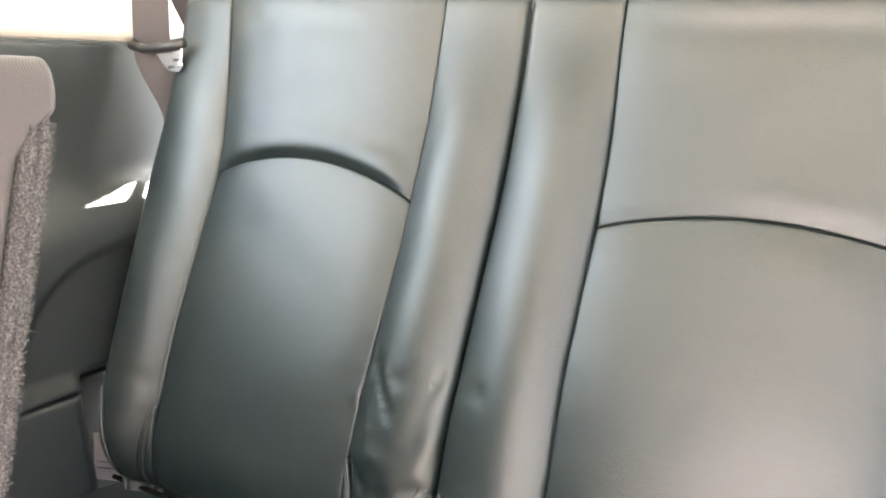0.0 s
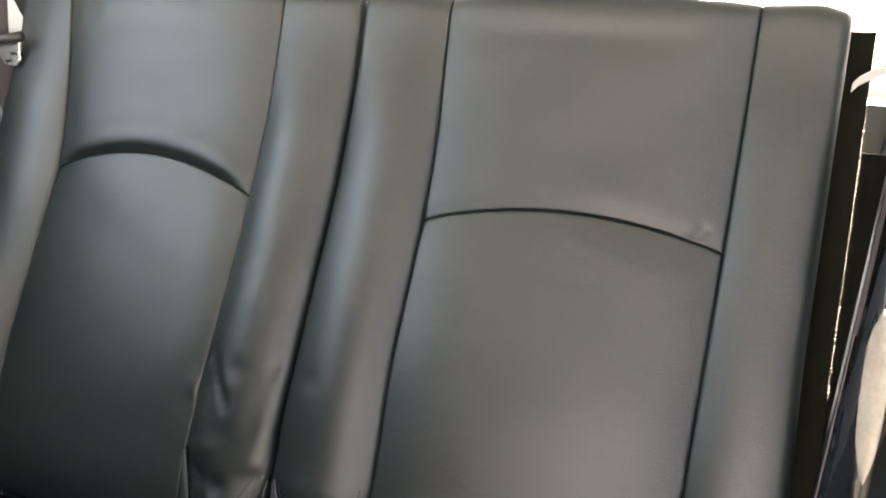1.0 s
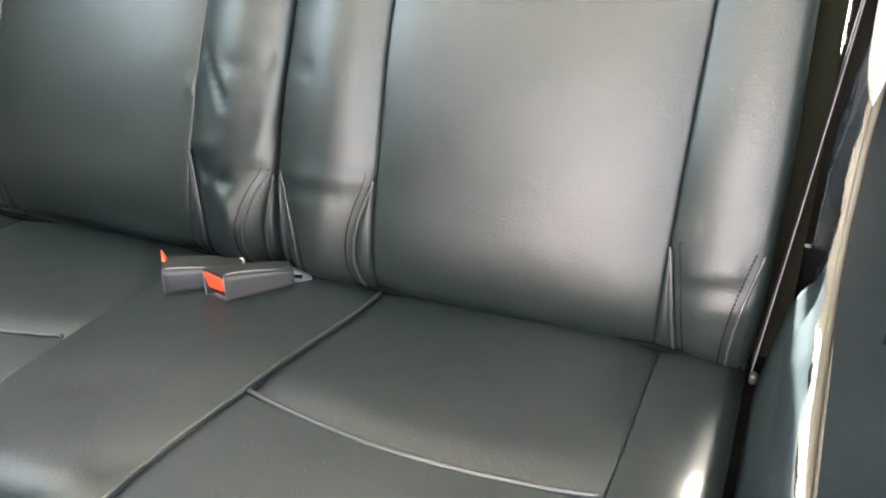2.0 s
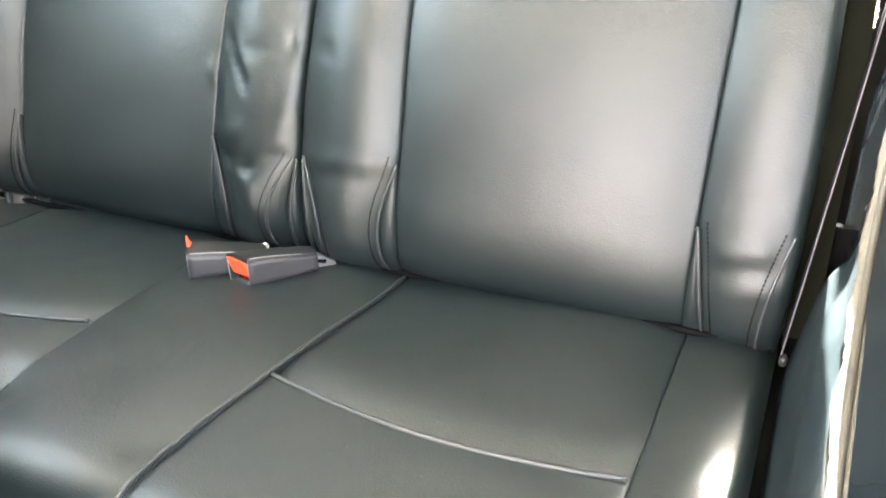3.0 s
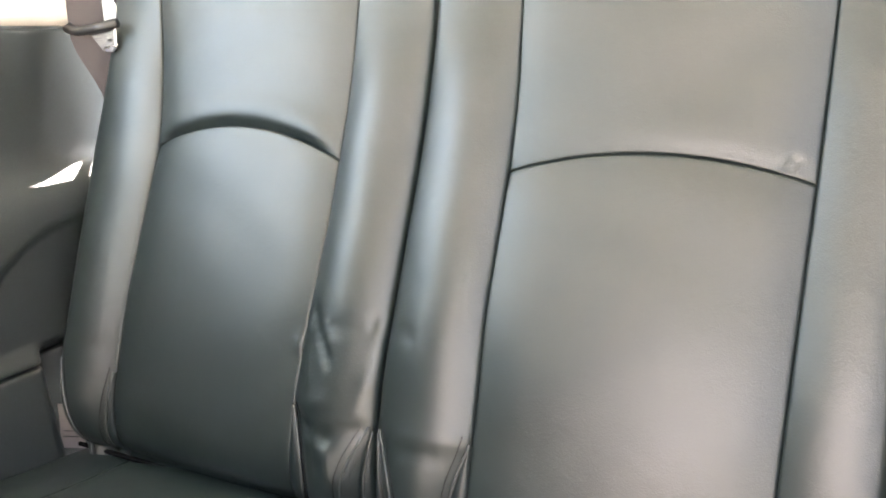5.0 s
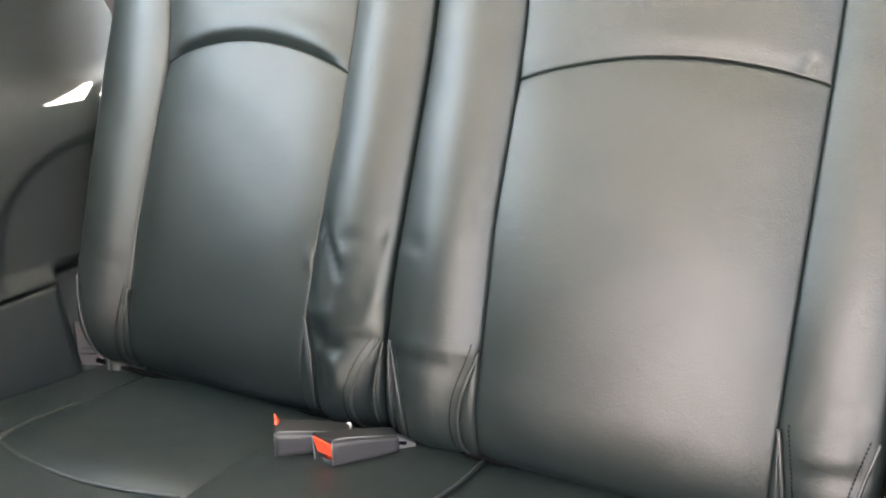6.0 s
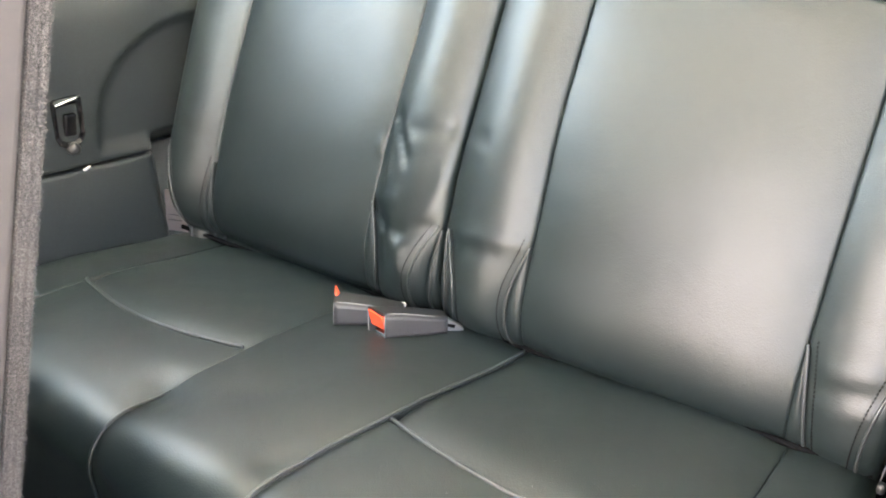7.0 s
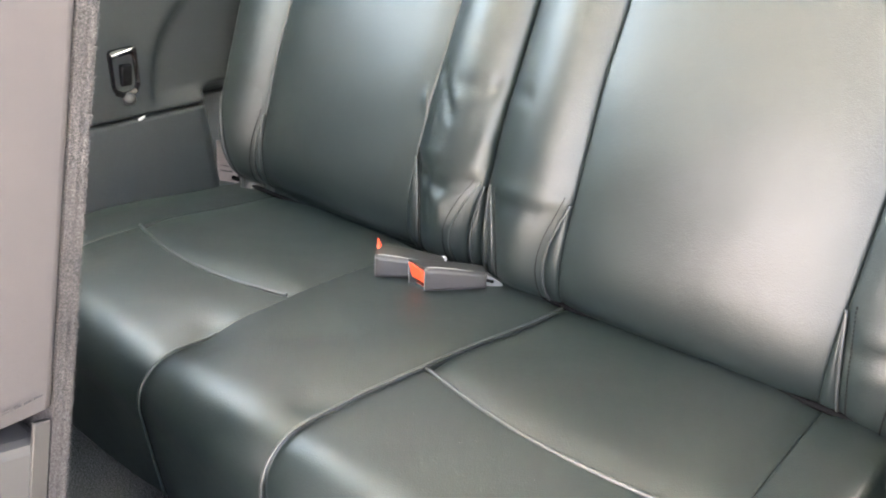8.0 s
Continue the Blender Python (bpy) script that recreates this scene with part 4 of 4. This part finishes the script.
tag = thing("belt_tag", (-0.523, 0.042, 0.136), "pale grey woven tag between the wall and the backrest", "tag")
strip("fabric", [(-0.523, 0.042, 0.136), (-0.522, 0.043, 0.158), (-0.523, 0.045, 0.178), (-0.527, 0.048, 0.200)], (0.034, 0.014, 0), 0.002, TAG_CLOTH, tag)
for k in range(3):
    tube("print_bar", [(-0.533, 0.0355 + 0.002 * k, 0.154 + 0.008 * k), (-0.512, 0.0445 + 0.002 * k, 0.154 + 0.008 * k)], 0.0009, GREY_PLASTIC, tag)


# ---- hook on the side trim ----
hook = thing("cargo_hook", (-0.508, -0.150, 0.292), "gloss black folding hook in a recessed bezel on the side trim", "hook")
bm = bmesh.new()
outline = [(-0.171 + 0.006 * (1 - math.cos(a)), 0.360 + 0.006 * math.sin(a)) for a in np.linspace(0, 1.57, 4)] + [(-0.137 + 0.006 * math.sin(a), 0.362 + 0.006 * math.cos(a)) for a in np.linspace(0, 1.57, 4)] + [(-0.131, 0.318), (-0.136, 0.308), (-0.143, 0.304), (-0.151, 0.303), (-0.159, 0.304), (-0.167, 0.308), (-0.171, 0.318)]
mid_y, mid_z = -0.151, 0.332
rows = []
for grow, x in ((1.12, -0.514), (1.08, -0.4985), (0.95, -0.4955), (0.80, -0.500), (0.76, -0.5058)):
    rows.append([bm.verts.new((x, 0.006 + mid_y + (a - mid_y) * grow, mid_z + (b - mid_z) * grow)) for a, b in outline])
for r, s in zip(rows, rows[1:]):
    for k in range(len(outline)):
        bm.faces.new((r[k], r[(k + 1) % len(outline)], s[(k + 1) % len(outline)], s[k]))
bm.faces.new(rows[-1])
part("bezel", bm, GLOSS, hook, "gloss black bezel")
block("lever", (0.009, 0.018, 0.032), (-0.501, -0.144, 0.333), GLOSS, hook, "black lever", bevel=0.003, turn=(0, 10, 0))
bm = bmesh.new()
bmesh.ops.create_uvsphere(bm, u_segments=20, v_segments=12, radius=0.0095, matrix=Matrix.Translation((-0.498, -0.144, 0.299)))
part("knob", bm, PLASTIC, hook, "round black knob", smooth=True)
tube("top_edge", [(-0.4965, -0.164, 0.362), (-0.495, -0.154, 0.365), (-0.495, -0.136, 0.368), (-0.4965, -0.127, 0.3715)], 0.0017, STEEL, hook, "bright upper edge")
clip = block("trim_clip", (0.005, 0.011, 0.003), (-0.528, -0.094, 0.2680), PALE_PLASTIC, bevel=0.001, turn=(22, 0, 0))
tagged(clip, "small white clip in the trim groove", "clip")
hook.location += Vector((-0.031, 0.035, 0.0))


# ---- lint on the leather ----
def lint():
    rng = np.random.default_rng(8)
    verts, faces = [], []
    for k in range(150):
        if k < 85:
            p = on_cushion(np.float64(rng.uniform(-0.40, 0.42)), np.float64(rng.uniform(0.11, 0.40)), np.float64(0.0085))
            u_, v_ = np.array([1.0, 0, 0]), np.array([0, 1.0, 0])
        else:
            p = on_back(np.float64(rng.uniform(-0.40, -0.12)), np.float64(rng.uniform(0.03, 0.38)), np.float64(0.0178))
            u_, v_ = np.array([1.0, 0, 0]), np.array([0, math.sin(LEAN), math.cos(LEAN)])
        a, size = rng.uniform(0, 6.28), rng.uniform(0.0004, 0.0009)
        d = math.cos(a) * u_ + math.sin(a) * v_
        e = math.cos(a + 1.57) * u_ + math.sin(a + 1.57) * v_
        n = len(verts)
        verts += [p - d * size, p + e * size * 0.4, p + d * size, p - e * size * 0.4, p + np.cross(u_, v_) * 0.0004]
        faces += [(n, n + 1, n + 4), (n + 1, n + 2, n + 4), (n + 2, n + 3, n + 4), (n + 3, n, n + 4)]
    ob = link_mesh("lint", verts, faces, CARPET_GREY, smooth=False)
    return tagged(ob, "pale grey lint flecks on the black leather", "lint", kind="stuff")


lint()


# ---- seat of the row in front ----
def front_seat():
    top = thing("second_row_seat", (-0.16, -0.60, 0.0), "mauve-grey fabric seat with a grey carpeted back", "car seat")
    back_y = lambda z: -0.594 + 0.220 * z  # noqa: E731
    x0, x1 = -0.42, 0.0900
    # upholstered body: a section with tight rear corners and full front ones, swept up the backrest
    turn = np.linspace(0, math.pi / 2, 9)
    section = [(x1 - r + r * math.cos(a), y_ + sy * r * math.sin(a)) for r, y_, sy, order in ((0.006, -0.0180, 1, 1),) for a in turn]
    section += [(x0 + 0.006 - 0.006 * math.sin(a), -0.0180 + 0.006 * math.cos(a)) for a in turn]
    section += [(x0 + 0.04 - 0.04 * math.cos(a), -0.115 - 0.04 * math.sin(a)) for a in turn]
    section += [(x1 - 0.04 + 0.04 * math.sin(a), -0.115 - 0.04 * math.cos(a)) for a in turn]
    section = np.array(section + section[:1])
    z = np.concatenate([np.linspace(0.305, 0.690, 26), 0.690 + 0.024 * np.sin(np.linspace(0.06, math.pi / 2, 18))])
    inset = np.concatenate([np.zeros(26), 0.024 * (1 - np.cos(np.linspace(0.06, math.pi / 2, 18)))])
    mid = (x0 + x1) / 2
    X = mid + (section[:, 0] - mid) * (1 - inset[:, None] / (x1 - mid))
    bulge = 0.003 * np.sin(np.clip((-section[:, 1] - 0.012) / 0.103, 0, 1) * math.pi)
    X = X + np.where(section[:, 0] > mid, bulge, -bulge)
    Y = np.array([back_y(v_) for v_ in z])[:, None] + section[:, 1] * (1 - 0.35 * inset[:, None] / 0.024) + 0.0150 * smooth((z[:, None] - 0.680) / 0.014)
    pts = np.stack([X, Y, z[:, None] + 0 * X], -1)
    nz, nv = X.shape
    faces = [(i * nv + j, i * nv + j + 1, (i + 1) * nv + j + 1, (i + 1) * nv + j) for i in range(nz - 1) for j in range(nv - 1)]
    faces += [tuple(range(nv - 2, -1, -1)), tuple((nz - 1) * nv + j for j in range(nv - 1))]
    link_mesh("cover", pts.reshape(-1, 3), faces, FABRIC, top, "mauve-grey woven fabric cover")
    # carpeted board on the back
    bm = bmesh.new()
    shape = [(x1 + 0.0005, 0.02), (x1 + 0.0005, 0.682)] + [(x1 - 0.012 + 0.012 * math.cos(a), 0.682 + 0.012 * math.sin(a)) for a in np.linspace(0.1, 1.5, 6)] + [(x0, 0.694), (x0, 0.02)]
    f0 = [bm.verts.new((a, back_y(b) - 0.0120, b)) for a, b in shape]
    f1 = [bm.verts.new((a, back_y(b), b)) for a, b in shape]
    bm.faces.new(f0)
    bm.faces.new(f1[::-1])
    for k in range(len(shape)):
        bm.faces.new((f0[k], f1[k], f1[(k + 1) % len(shape)], f0[(k + 1) % len(shape)]))
    bmesh.ops.bevel(bm, geom=[e for e in bm.edges if e.is_manifold and e.calc_face_angle() > 1.0], offset=0.003, segments=2, affect="EDGES")
    board = part("back_board", bm, CARPET_GREY, top, "grey carpeted back board")
    rim = [(x1 + 0.0008, back_y(b) - 0.006, b) for b in np.linspace(0.05, 0.688, 60)]
    for k, (oy, way) in enumerate(((-0.005, (1, -0.2, 0)), (0.0, (1, 0.3, 0)), (0.0050, (0.6, 1, 0)))):
        fuzz("carpet_edge", [(a, b + oy, c_) for a, b, c_ in rim], way, 9000, 0.0016, CARPET_GREY, board, 31 + k)
        fuzz("loose_fibre", [(a, b + oy, c_) for a, b, c_ in rim], way, 260, 0.0042, CARPET_GREY, board, 41 + k)
    # hem, stitching and hinge cover at the foot
    ys = np.linspace(-0.020, -0.12, 30)
    stitches("stitching", [(x1 + 0.0034 - 0.006 * ((y_ + 0.065) / 0.065) ** 2, back_y(0.316) + y_, 0.316) for y_ in ys], FABRIC, top, 0.007, 0.005, 0.0009)
    hinge = block("hinge_cover", (0.05, 0.17, 0.30), (x1 - 0.0258, back_y(0.153) - 0.1000, 0.153), HINGE, top, "grey plastic hinge cover", bevel=0.008, turn=(-12.4, 0, 0))
    block("rib", (0.004, 0.012, 0.29), (x1 - 0.0015, back_y(0.155) - 0.0190, 0.155), PLASTIC, hinge, "dark groove strip", bevel=0.001, turn=(-12.4, 0, 0))
    block("base", (0.44, 0.40, 0.10), (-0.17, -0.80, 0.055), PLASTIC, top, "black seat base", bevel=0.01)
    return top


front_seat()
